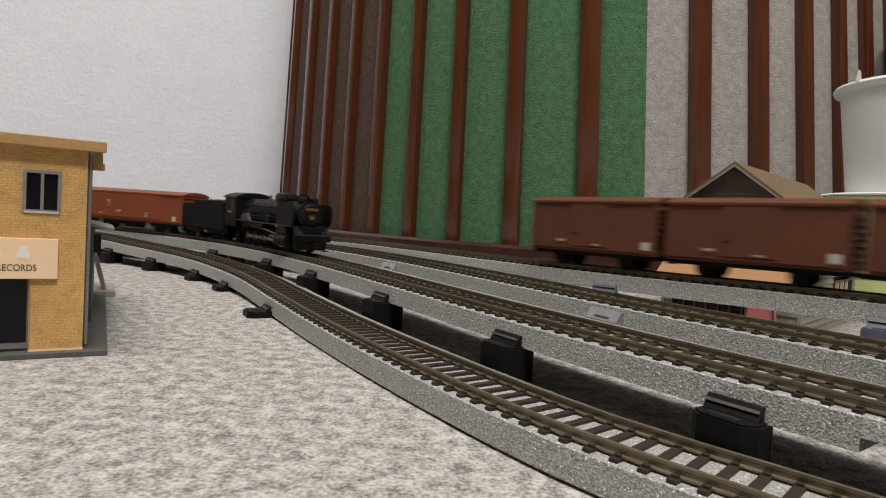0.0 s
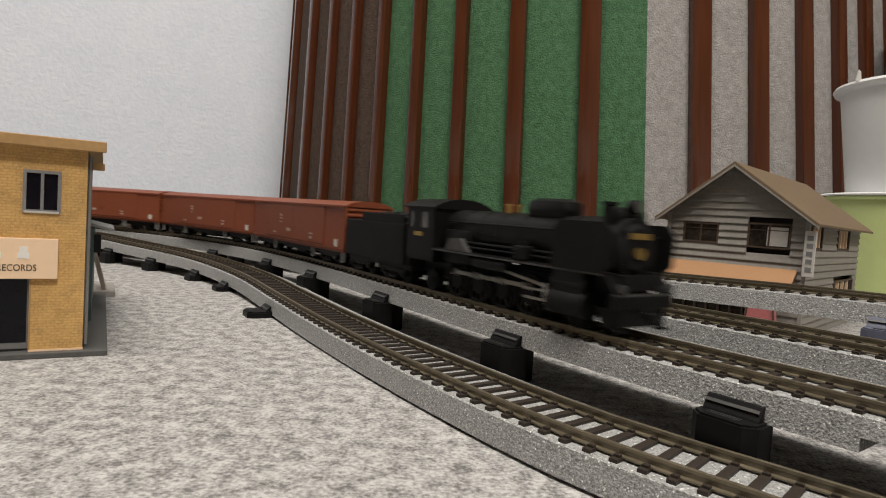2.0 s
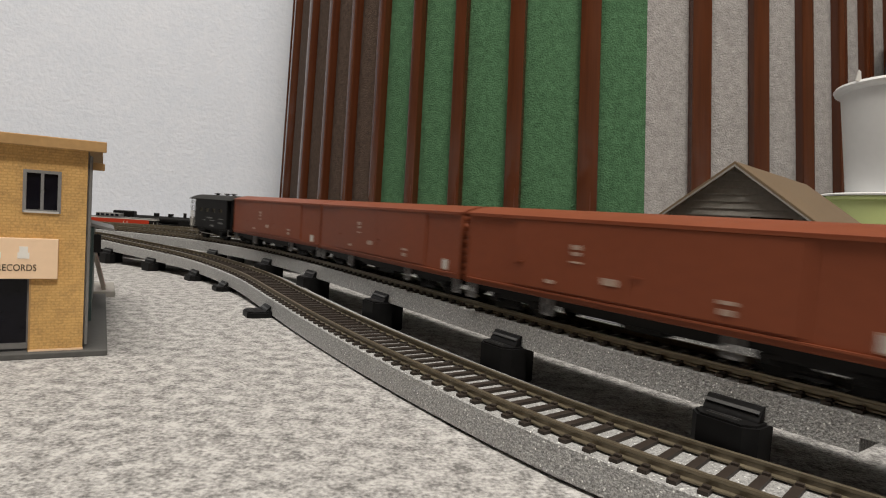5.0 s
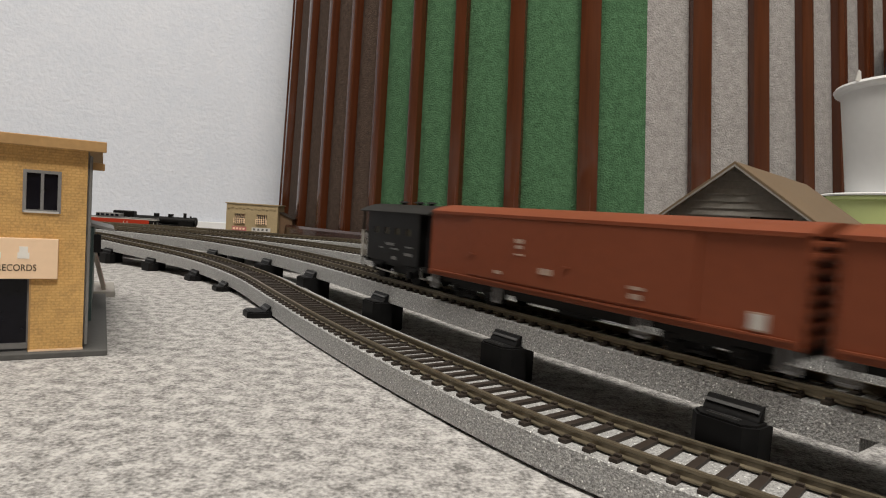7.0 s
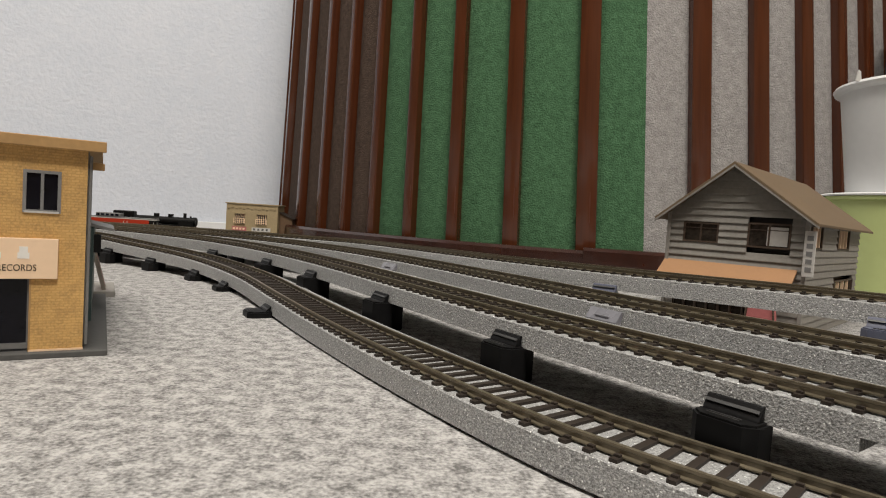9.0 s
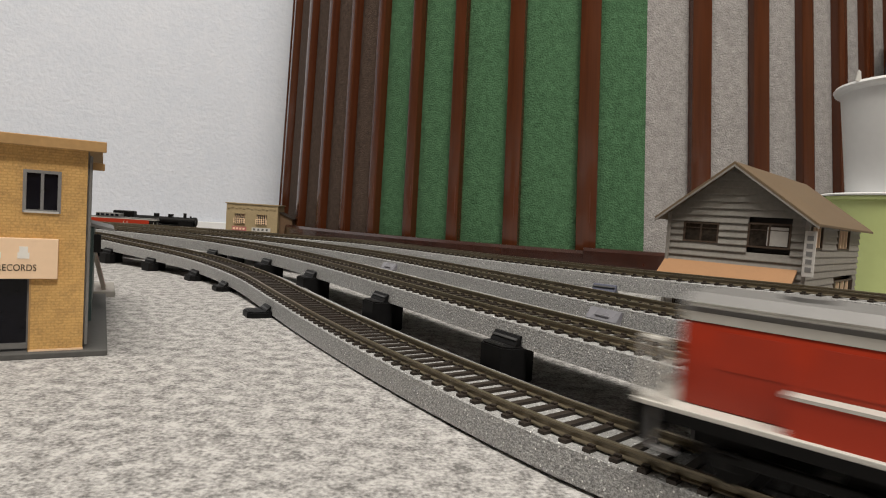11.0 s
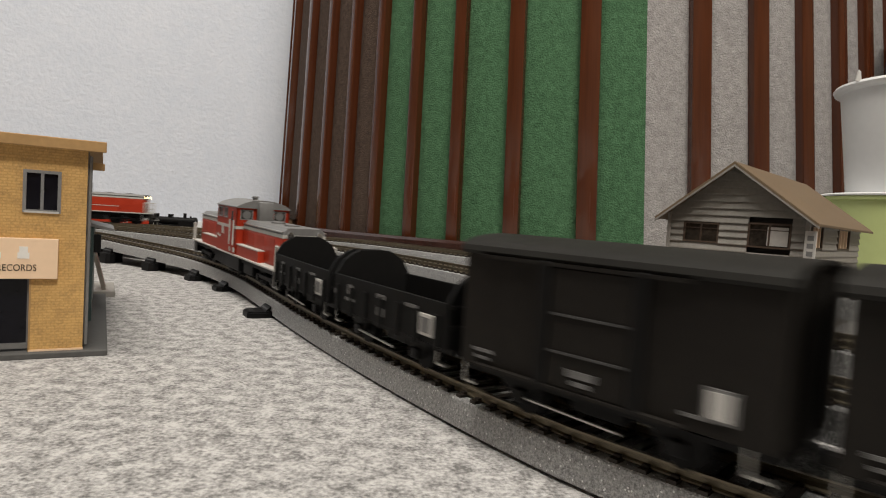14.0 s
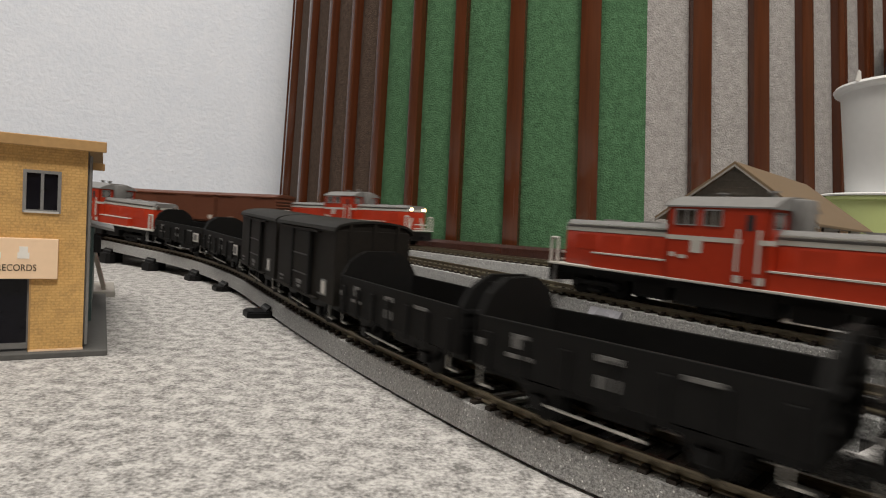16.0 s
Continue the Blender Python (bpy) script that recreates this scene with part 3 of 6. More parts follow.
def covered_van(L, label):
    car = thing("covered_van", pose(0, 0, 0), label, "goods wagon", "wagons of the mixed goods train")
    w, h, low, eave, top = 0.0160, L / 2, 0.0098, 0.0392, 0.0436
    bm = B()
    box(bm, -h + 0.001, h - 0.001, -w, w, low, eave, 0.0003)
    prism(bm, [(-w, eave), *[(w * math.cos(math.pi * (1 - i / 10)), eave + (top - eave - 0.0012) * math.sin(math.pi * i / 10)) for i in range(1, 10)], (w, eave)], "x", -h + 0.0012, h - 0.0012)
    body = part("body", bm, VAN_BLACK, car)
    bm = B()
    outer = [((w + 0.0012) * math.cos(math.pi * (1 - i / 14)), eave - 0.0004 + (top - eave) * math.sin(math.pi * i / 14) ** 0.8) for i in range(15)]
    inner = [(u * 0.965, v - 0.0008) for u, v in outer[::-1]]
    prism(bm, outer + inner, "x", -h, h)
    part("roof", bm, VAN_ROOF, car, "dull black arched roof", True)
    for end in (-1, 1):
        for k in range(3):
            bm = B()
            box(bm, -0.0006, 0.0006, -0.0007, 0.0007, low, eave + 0.003, 0.0002)
            post = part("end_post", bm, VAN_BLACK, body)
            post.location = (end * (h - 0.0007), (k - 1) * 0.010, 0)
    for side in (-1, 1):
        y = side * w
        a, b = sorted((y, y + side * 0.0011))
        bm = B()
        box(bm, -h * 0.26, h * 0.26, a, b, low + 0.001, eave - 0.0022, 0.0002)
        door = part("door", bm, VAN_BLACK, car)
        for k, z in enumerate((low + 0.0085, low + 0.0168)):
            bm = B()
            a, b = sorted((y + side * 0.0011, y + side * 0.0015))
            box(bm, -h * 0.24, h * 0.24, a, b, z, z + 0.0005)
            part("door_bar", bm, MOTTLED_GREY, door, "dark grey door bar")
        for x in (-h * 0.30, h * 0.30):
            bm = B()
            a, b = sorted((y, y + side * 0.0018))
            box(bm, x - 0.0011, x + 0.0011, a, b, low, eave - 0.001, 0.0003)
            part("door_post", bm, TENDER_BLACK, car)
        bm = B()
        a, b = sorted((y, y + side * 0.0017))
        box(bm, -h * 0.82, h * 0.55, a, b, eave - 0.0020, eave - 0.0012)
        part("door_rail", bm, VAN_BLACK, car)
        bm = B()
        box(bm, -h * 0.82, h * 0.55, a, b, low + 0.0002, low + 0.0009)
        part("door_rail", bm, VAN_BLACK, car)
        sx = -side
        marks(body, y, [(-sx * h * 0.78, low + 0.0042, 0.0065, 0.0008), (-sx * h * 0.78, low + 0.0024, 0.0048, 0.0007), (sx * h * 0.62, low + 0.0030, 0.0060, 0.0007)], DIM_MARK)
        marks(body, y + side * 0.0011, [(-sx * h * 0.02, low + 0.0048, 0.0070, 0.0016), (-sx * h * 0.02, low + 0.0028, 0.0044, 0.0010)], DIM_MARK)
        bm = B()
        a, b = sorted((y, y + side * 0.0005))
        box(bm, sx * h * 0.72 - 0.0026, sx * h * 0.72 + 0.0026, a, b, low + 0.0030, low + 0.0092)
        holder = part("card_holder", bm, DIM_MARK, car, "pale grey card holder")
        bm = B()
        a, b = sorted((y + side * 0.0005, y + side * 0.0007))
        box(bm, sx * h * 0.72 - 0.0019, sx * h * 0.72 - 0.0002, a, b, low + 0.0036, low + 0.0086)
        box(bm, sx * h * 0.72 + 0.0002, sx * h * 0.72 + 0.0019, a, b, low + 0.0036, low + 0.0086)
        part("card", bm, WHITE_CARD, holder)
    two_axles(car, h, low, w)
    return car


def two_axles(car, h, low, w):
    bm = B()
    box(bm, -h + 0.001, h - 0.001, -w + 0.003, w - 0.003, low - 0.0022, low)
    box(bm, -0.008, 0.006, -0.009, -0.002, low - 0.0060, low - 0.002, 0.0005)
    part("underframe", bm, BLACK_PLASTIC, car)
    for x in (-h * 0.50, h * 0.50):
        wheelset(car, x, 0.0053)
        for side in (-1, 1):
            bm = B()
            y = side * 0.0128
            prism(bm, [(x - 0.0070, low - 0.001), (x - 0.0024, 0.0040), (x + 0.0024, 0.0040), (x + 0.0070, low - 0.001)], "y", y - 0.0007, y + 0.0007)
            box(bm, x - 0.0020, x + 0.0020, y - 0.0014 + side * 0.0008, y + 0.0014 + side * 0.0008, 0.0036, 0.0068, 0.0004)
            part("axle_guard", bm, BLACK_PLASTIC, car)
    for side in (-1, 1):
        bm = B()
        rod(bm, (-h * 0.42, side * 0.0150, 0.0052), (h * 0.20, side * 0.0150, 0.0044), 0.0004, sides=6)
        part("brake_lever", bm, STEEL, car, "bright metal brake lever")
    for end in (-1, 1):
        bm = B()
        box(bm, end * (h - 0.004) - 0.002, end * (h - 0.004) + 0.002, -w + 0.0005, -w + 0.0025, low - 0.0052, low - 0.0046)
        box(bm, end * (h - 0.004) - 0.002, end * (h - 0.004) - 0.0015, -w + 0.0005, -w + 0.0012, low - 0.0050, low)
        part("step", bm, STEEL, car, "bright metal foot step")
        coupler(car, end * h, end)


def open_wagon(L, label, card=True):
    car = thing("open_wagon", pose(0, 0, 0), label, "goods wagon", "wagons of the mixed goods train")
    w, h, low, top, peak = 0.0158, L / 2, 0.0102, 0.0228, 0.0318
    bm = B()
    box(bm, -h + 0.001, h - 0.001, -w + 0.0008, w - 0.0008, low, low + 0.0015)
    part("floor_board", bm, TENDER_BLACK, car)
    for side in (-1, 1):
        y = side * w
        a, b = sorted((y, y - side * 0.0011))
        bm = B()
        box(bm, -h + 0.001, h - 0.001, a, b, low, top, 0.0002)
        wall = part("side_wall", bm, WAGON_BLACK, car)
        for k in range(7):
            x = -h + 0.005 + (L - 0.010) * k / 6
            bm = B()
            a, b = sorted((y, y + side * 0.0010))
            box(bm, x - 0.0008, x + 0.0008, a, b, low - 0.0012, top - 0.0035, 0.0002)
            part("stanchion", bm, WAGON_BLACK, wall)
        sx = -side
        marks(wall, y, [(-sx * h * 0.62, low + 0.0082, 0.0042, 0.0034), (-sx * h * 0.62, low + 0.0046, 0.0072, 0.0010), (-sx * h * 0.92, low + 0.0062, 0.0036, 0.0016), (-sx * h * 0.02, low + 0.0090, 0.0055, 0.0014), (-sx * h * 0.02, low + 0.0040, 0.0050, 0.0026), (sx * h * 0.48, low + 0.0092, 0.0070, 0.0010)], DIM_MARK)
        if not card:
            continue
        a, b = sorted((y, y + side * 0.0007))
        bm = B()
        box(bm, sx * h * 0.72 - 0.0034, sx * h * 0.72 + 0.0034, a, b, low + 0.0020, low + 0.0082)
        holder = part("card_holder", bm, WHITE_CARD, wall, "white-edged card holder")
        bm = B()
        a, b = sorted((y + side * 0.0007, y + side * 0.0009))
        box(bm, sx * h * 0.72 - 0.0024, sx * h * 0.72 + 0.0024, a, b, low + 0.0029, low + 0.0073)
        part("card", bm, DIM_MARK, holder)
    for end in (-1, 1):
        bm = B()
        c = 0.0112
        prism(bm, [(-w, low), (-w, top), (-w + 0.0030, top + 0.0052), (-c * 0.80, peak - 0.0012), (-c * 0.55, peak), (c * 0.55, peak), (c * 0.80, peak - 0.0012), (w - 0.0030, top + 0.0052), (w, top), (w, low)], "x", end * (h - 0.0012) - 0.0008, end * (h - 0.0012) + 0.0008)
        plate = part("end_plate", bm, WAGON_BLACK, car, "raised round-shouldered black end plate")
        for k in (-1, 1):
            bm = B()
            box(bm, end * (h - 0.0004), end * (h + 0.0006), k * 0.006 - 0.0008, k * 0.006 + 0.0008, low, peak - 0.002, 0.0002)
            part("end_post", bm, WAGON_BLACK, plate)
        for z in (low + 0.006, top - 0.001):
            bm = B()
            box(bm, end * (h - 0.0004), end * (h + 0.0004), -w + 0.001, w - 0.001, z - 0.0005, z + 0.0005)
            part("end_rib", bm, WAGON_BLACK, plate)
    two_axles(car, h, low, w)
    return car


def brake_van(L):
    car = thing("brake_van", pose(0, 0, 0), "black guard's brake van with glow-tinted windows and end platforms", "brake van")
    w, h, low, eave, top = 0.0155, L / 2, 0.0098, 0.0355, 0.0398
    bx = h - 0.0085
    # walls with window openings, cut out strip by strip
    wins = [(-bx + 0.0085 + k * 0.0112, -bx + 0.0131 + k * 0.0112) for k in range(4)]
    for side in (-1, 1):
        y = side * w
        a, b = sorted((y, y - side * 0.001))
        bm = B()
        box(bm, -bx, bx, a, b, low, 0.0240)
        box(bm, -bx, bx, a, b, 0.0274, eave)
        edges = [-bx] + [e for p in wins for e in p] + [bx]
        for i in range(0, len(edges), 2):
            box(bm, edges[i], edges[i + 1], a, b, 0.0240, 0.0274)
        wall = part("side_wall", bm, BLACK_PAINT, car)
        for x0, x1 in wins:
            bm = B()
            yy = y - side * 0.0007
            box(bm, x0 - 0.0002, x1 + 0.0002, yy - 0.0002, yy + 0.0002, 0.0238, 0.0276)
            part("window_pane", bm, GLOW_TINT_PANE, wall, "window pane with a dim warm glow painted in")
            bm = B()
            a, b = sorted((y - side * 0.0002, y + side * 0.0002))
            box(bm, (x0 + x1) / 2 - 0.0003, (x0 + x1) / 2 + 0.0003, a, b, 0.0240, 0.0274)
            part("window_bar", bm, BLACK_PAINT, wall)
        marks(wall, y, [(-0.001, 0.0190, 0.0090, 0.0013), (0.004, 0.0168, 0.0080, 0.0008), (-0.010, 0.0166, 0.004, 0.0008), (bx - 0.009, 0.0186, 0.007, 0.0008), (bx - 0.009, 0.0150, 0.0075, 0.0014), (0.004, 0.0122, 0.005, 0.0016)], DIM_MARK)
    for end in (-1, 1):
        bm = B()
        x = end * (bx - 0.0005)
        for y0, y1 in ((-w + 0.001, -0.005), (0.005, w - 0.001)):
            box(bm, x - 0.0005, x + 0.0005, y0, y1, low, eave)
        box(bm, x - 0.0005, x + 0.0005, -0.005, 0.005, 0.031, eave)
        part("end_wall", bm, BLACK_PAINT, car)
        bm = B()
        box(bm, x - 0.0004, x + 0.0004, -0.005, 0.005, low, 0.031)
        door = part("door", bm, TENDER_BLACK, car)
        # platform, posts and white rails
        bm = B()
        box(bm, end * bx, end * h, -w + 0.001, w - 0.001, low - 0.001, low + 0.0004)
        part("platform", bm, BLACK_PLASTIC, car)
        for side in (-1, 1):
            y = side * (w - 0.0012)
            bm = B()
            box(bm, end * (h - 0.0011) - 0.0007, end * (h - 0.0011) + 0.0007, y - 0.0007, y + 0.0007, low, 0.0245)
            part("handrail_post", bm, WHITE_PAINT if end < 0 else BLACK_PAINT, car, "pale painted rail post" if end < 0 else "black rail post")
            bm = B()
            box(bm, end * (h - 0.0011) - 0.0004, end * (h - 0.0011) + 0.0004, y - 0.0004, y + 0.0004, 0.0245, eave)
            part("roof_post", bm, BLACK_PAINT, car)
            if end > 0:
                continue
            bm = B()
            box(bm, end * (bx + 0.0012) - 0.0007, end * (bx + 0.0012) + 0.0007, y - 0.0007, y + 0.0007, low, 0.0235)
            part("handrail_post", bm, WHITE_PAINT, car, "pale painted rail post")
        bm = B()
        for z in (0.0175, 0.0232):
            box(bm, end * (h - 0.0011) - 0.0004, end * (h - 0.0011) + 0.0004, -w + 0.002, w - 0.002, z, z + 0.0007)
        part("handrail", bm, BLACK_PAINT, car)
    bm = B()
    prism(bm, arched(w, eave, top, lip=0.001), "x", -h, h)
    roof = part("roof", bm, VAN_ROOF, car, smooth=True)
    for x in (-0.016, 0.0005, 0.012):
        bm = B()
        rod(bm, (x, 0, top - 0.001), (x, 0, top + 0.0010), 0.0016, sides=12)
        rod(bm, (x, 0, top + 0.0010), (x, 0, top + 0.0018), 0.0030, 0.0018, sides=12)
        part("roof_ventilator", bm, TENDER_BLACK, roof)
    two_axles(car, h, low, w)
    return car


def side_box(bm, x0, x1, y, out, z0, z1):
    a, b = sorted((y, y + out))
    box(bm, x0, x1, a, b, z0, z1)


def diesel_loco(L, lit, label):
    car = thing("diesel_locomotive", pose(0, 0, 0), label, "locomotive", "diesel locomotives")
    h, w = L / 2, 0.0168
    deck, hood_top, hw = 0.0132, 0.0352, 0.0118
    c0, c1 = -0.0243, 0.0168
    bm = B()
    box(bm, -h, h, -w, w, deck - 0.0006, deck + 0.0004, 0.0002)
    part("deck", bm, WHITE_PAINT, car, "deck with a white painted edge")
    bm = B()
    box(bm, -h + 0.002, h - 0.002, -0.013, 0.013, deck - 0.0040, deck - 0.0012)
    part("frame", bm, BLACK_PLASTIC, car)
    for x0, x1, y in ((-0.020, 0.020, 0.0145), (-h * 0.46, -0.024, 0.013), (0.024, h * 0.46, 0.013)):
        bm = B()
        box(bm, x0, x1, -y, y, 0.0034, deck - 0.001, 0.0009)
        part("fuel_tank", bm, BLACK_PLASTIC, car, "black tank under the deck")
    for x0, x1, end in ((-h + 0.0065, c0, -1), (c1, h - 0.0065, 1)):
        bm = B()
        box(bm, x0, x1, -hw, hw, deck + 0.0004, 0.0298, 0.0006)
        hood = part("hood", bm, RED_PAINT, car, "orange-red engine hood", True)
        bm = B()
        box(bm, x0 - 0.0001, x1 + 0.0001, -hw - 0.0001, hw + 0.0001, 0.0298, 0.0316)
        part("white_band", bm, WHITE_PAINT, hood, "white painted band")
        bm = B()
        prism(bm, [(-hw, 0.0316), (-hw + 0.0006, 0.0332), (-hw + 0.0026, hood_top), (hw - 0.0026, hood_top), (hw - 0.0006, 0.0332), (hw, 0.0316)], "x", x0, x1)
        part("hood_top", bm, GREY_ROOF, hood, "grey rounded hood top")
        for side in (-1, 1):
            bm = B()
            rod(bm, (x0 + 0.001, side * (hw + 0.0002), 0.0330), (x1 - 0.001, side * (hw + 0.0002), 0.0330), 0.00045, sides=8)
            part("handrail", bm, STEEL, hood, "bright metal handrail")
            # louvre panels
            for k in range(3):
                xx = x0 + (x1 - x0) * (0.22 + 0.26 * k)
                bm = B()
                side_box(bm, xx - 0.0060, xx + 0.0060, side * hw, side * 0.00015, 0.0215, 0.0285)
                part("panel", bm, RED_PAINT, hood)
            # low equipment casing along the hood
            xa, xb = (c0 - 0.040, c0) if end < 0 else (c1, c1 + 0.040)
            bm = B()
            side_box(bm, xa, xb, side * hw, side * (w - hw - 0.0012), deck + 0.0004, 0.0198)
            casing = part("side_casing", bm, RED_PAINT, car)
            bm = B()
            side_box(bm, xa, xb, side * (hw + 0.0001), side * (w - hw - 0.0011), 0.0198, 0.0204)
            part("white_edge", bm, WHITE_PAINT, casing, "white painted top edge")
        ex = end * (h - 0.0065)
        # lamps, stripes and rails on the end
        for side in (-1, 1):
            bm = B()
            rod(bm, (ex - end * 0.0005, side * 0.0080, 0.0318), (ex + end * 0.0011, side * 0.0080, 0.0318), 0.0017, sides=14)
            lamp = part("headlamp", bm, GREY_ROOF, hood)
            bm = B()
            rod(bm, (ex + end * 0.0010, side * 0.0080, 0.0318), (ex + end * 0.0014, side * 0.0080, 0.0318), 0.0014, sides=14)
            part("lens", bm, LAMP_WARM if lit and end > 0 else STEEL, lamp, "glowing warm headlamp lens" if lit and end > 0 else "unlit headlamp lens")
            bm = B()
            a, b = sorted((ex, ex + end * 0.0003))
            prism(bm, [(side * 0.0112, 0.0125), (side * 0.0088, 0.0125), (side * 0.0040, 0.0245), (side * 0.0064, 0.0245)], "x", a, b)
            part("white_stripe", bm, WHITE_PAINT, hood, "slanting white warning stripe")
            for x in (end * (h - 0.0010), end * (h - 0.0052)):
                bm = B()
                rod(bm, (x, side * (w - 0.0010), deck), (x, side * (w - 0.0010), 0.0258), 0.00065, sides=8)
                part("grab_rail", bm, WHITE_PAINT, car, "white grab rail")
            bm = B()
            rod(bm, (end * (h - 0.0010), side * (w - 0.0010), 0.0256), (end * (h - 0.0052), side * (w - 0.0010), 0.0256), 0.00065, sides=8)
            part("grab_rail", bm, WHITE_PAINT, car, "white grab rail")
            bm = B()
            box(bm, end * (h - 0.0055) - 0.0024, end * (h - 0.0055) + 0.0024, side * (w - 0.0020) - 0.001, side * (w - 0.0020) + 0.001, 0.0040, 0.0046)
            box(bm, end * (h - 0.0055) - 0.0024, end * (h - 0.0055) - 0.0019, side * (w - 0.0020) - 0.001, side * (w - 0.0020) + 0.001, 0.0040, deck - 0.0012)
            part("step", bm, STEEL_GREY, car, "grey metal steps")
        for z in (0.0150, 0.0185):
            bm = B()
            rod(bm, (end * (h - 0.0008), -0.008, z), (end * (h - 0.0008), 0.008, z), 0.0005, sides=8)
            part("front_rail", bm, WHITE_PAINT, car, "white front handrail")
        bm = B()
        box(bm, end * h - 0.0008, end * h + 0.0008, -w + 0.002, w - 0.002, 0.0042, deck - 0.001, 0.0004)
        part("buffer_beam", bm, BLACK_PLASTIC, car)
        coupler(car, end * h, end)
    # cab, walls pierced by windows
    cz, cw = 0.0428, 0.0165
    for side in (-1, 1):
        y = side * cw
        a, b = sorted((y, y - side * 0.0010))
        bm = B()
        wins = [(c0 + 0.0032, c0 + 0.0128), (c0 + 0.0156, c0 + 0.0232)]
        box(bm, c0, c1, a, b, deck + 0.0004, 0.0350)
        box(bm, c0, c1, a, b, 0.0414, cz)
        xs = [c0] + [e for p in wins for e in p] + [c1]
        for i in range(0, len(xs), 2):
            box(bm, xs[i], xs[i + 1], a, b, 0.0350, 0.0414)
        wall = part("cab_side", bm, RED_PAINT, car, "orange-red cab side")
        bm = B()
        side_box(bm, c0 - 0.0001, c1 + 0.0001, y, side * 0.0002, 0.0292, 0.0310)
        part("white_band", bm, WHITE_PAINT, wall, "white painted band")
        bm = B()
        side_box(bm, c0 + 0.0110, c0 + 0.0158, y, side * 0.00025, 0.0245, 0.0292)
        part("white_patch", bm, WHITE_PAINT, wall, "white painted patch")
        for x0, x1 in wins:
            bm = B()
            yy = y - side * 0.0008
            box(bm, x0 - 0.0003, x1 + 0.0003, yy - 0.00015, yy + 0.00015, 0.0347, 0.0417)
            pane = part("window_pane", bm, CAB_GLASS, wall, "dark reflective cab window")
            bm = B()
            for z in (0.0350, 0.0410):
                side_box(bm, x0, x1, y - side * 0.0004, side * 0.0007, z, z + 0.0005)
            for x in (x0, x1 - 0.0005, (x0 + x1) / 2):
                side_box(bm, x, x + 0.0005, y - side * 0.0004, side * 0.0007, 0.0350, 0.0414)
            part("window_frame", bm, STEEL_GREY, wall, "grey window frame")
        dx = c1 - 0.0098
        bm = B()
        side_box(bm, dx, dx + 0.0058, y, side * 0.0003, 0.0165, 0.0405)
        door = part("door", bm, RED_PAINT, wall)
        bm = B()
        side_box(bm, dx + 0.0014, dx + 0.0044, y + side * 0.0003, side * 0.0002, 0.0340, 0.0398)
        part("door_window", bm, BLACK_AND_SHADE, door, "dark door window")
        for x in (dx - 0.0012, dx + 0.0066):
            bm = B()
            rod(bm, (x, y + side * 0.0006, 0.0190), (x, y + side * 0.0006, 0.0345), 0.0005, sides=8)
            part("grab_rail", bm, WHITE_PAINT, wall, "white grab rail")
        for x in (dx - 0.0020, dx + 0.0062):
            bm = B()
            side_box(bm, x, x + 0.0028, y, side * 0.0004, 0.0148, 0.0176)
            part("white_patch", bm, WHITE_PAINT, wall, "white painted patch")
        marks(wall, y, [(c0 + 0.0030, 0.0232, 0.0026, 0.0018), (c0 + 0.0075, 0.0226, 0.0036, 0.0014)], WHITE_PAINT, "plate")
    for x, end in ((c0, -1), (c1, 1)):
        bm = B()
        a, b = sorted((x, x - end * 0.0010))
        for y0, y1 in ((-cw, -0.0142), (-0.0065, 0.0065), (0.0142, cw)):
            box(bm, a, b, y0, y1, 0.0350, 0.0412)
        box(bm, a, b, -cw, cw, deck + 0.0004, 0.0350)
        box(bm, a, b, -cw, cw, 0.0412, cz)
        wall = part("cab_end", bm, RED_PAINT, car, "orange-red cab end")
        a2, b2 = sorted((x, x + end * 0.0002))
        for s in (-1, 1):
            y0, y1 = sorted((s * hw, s * cw))
            bm = B()
            box(bm, a2, b2, y0, y1, 0.0292, 0.0310)
            part("white_band", bm, WHITE_PAINT, wall, "white painted band")
        for s in (-1, 1):
            bm = B()
            y0, y1 = sorted((s * 0.0065, s * 0.0142))
            box(bm, x - end * 0.0007 - 0.00015, x - end * 0.0007 + 0.00015, y0, y1, 0.0350, 0.0412)
            pane = part("window_pane", bm, CAB_GLASS, wall, "dark reflective cab window")
            bm = B()
            ym = s * 0.0102
            rod(bm, (x - end * 0.0003, ym, 0.0381), (x + end * 0.0003, ym, 0.0381), 0.0025, sides=18)
            rod(bm, (x + end * 0.0003, ym, 0.0381), (x + end * 0.0005, ym, 0.0381), 0.0009, sides=10)
            part("clear_view_disc", bm, GREY_ROOF, wall, "round grey spinning window disc")
            bm = B()
            for z in (0.0350, 0.0407):
                box(bm, a2, b2, y0, y1, z, z + 0.0005)
            box(bm, a2, b2, y0, y0 + 0.0005, 0.0350, 0.0412)
            box(bm, a2, b2, y1 - 0.0005, y1, 0.0350, 0.0412)
            part("window_frame", bm, STEEL_GREY, wall, "grey window frame")
    bm = B()
    prism(bm, arched(cw, cz, 0.0474, 14, 0.0004), "x", c0 - 0.0014, c1 + 0.0014)
    roof = part("cab_roof", bm, GREY_ROOF, car, "grey arched cab roof", True)
    bm = B()
    box(bm, c1 + 0.0002, c1 + 0.0062, -0.0045, 0.0045, hood_top - 0.001, 0.0466, 0.0010)
    part("exhaust_housing", bm, GREY_ROOF, car, "grey exhaust housing before the cab", True)
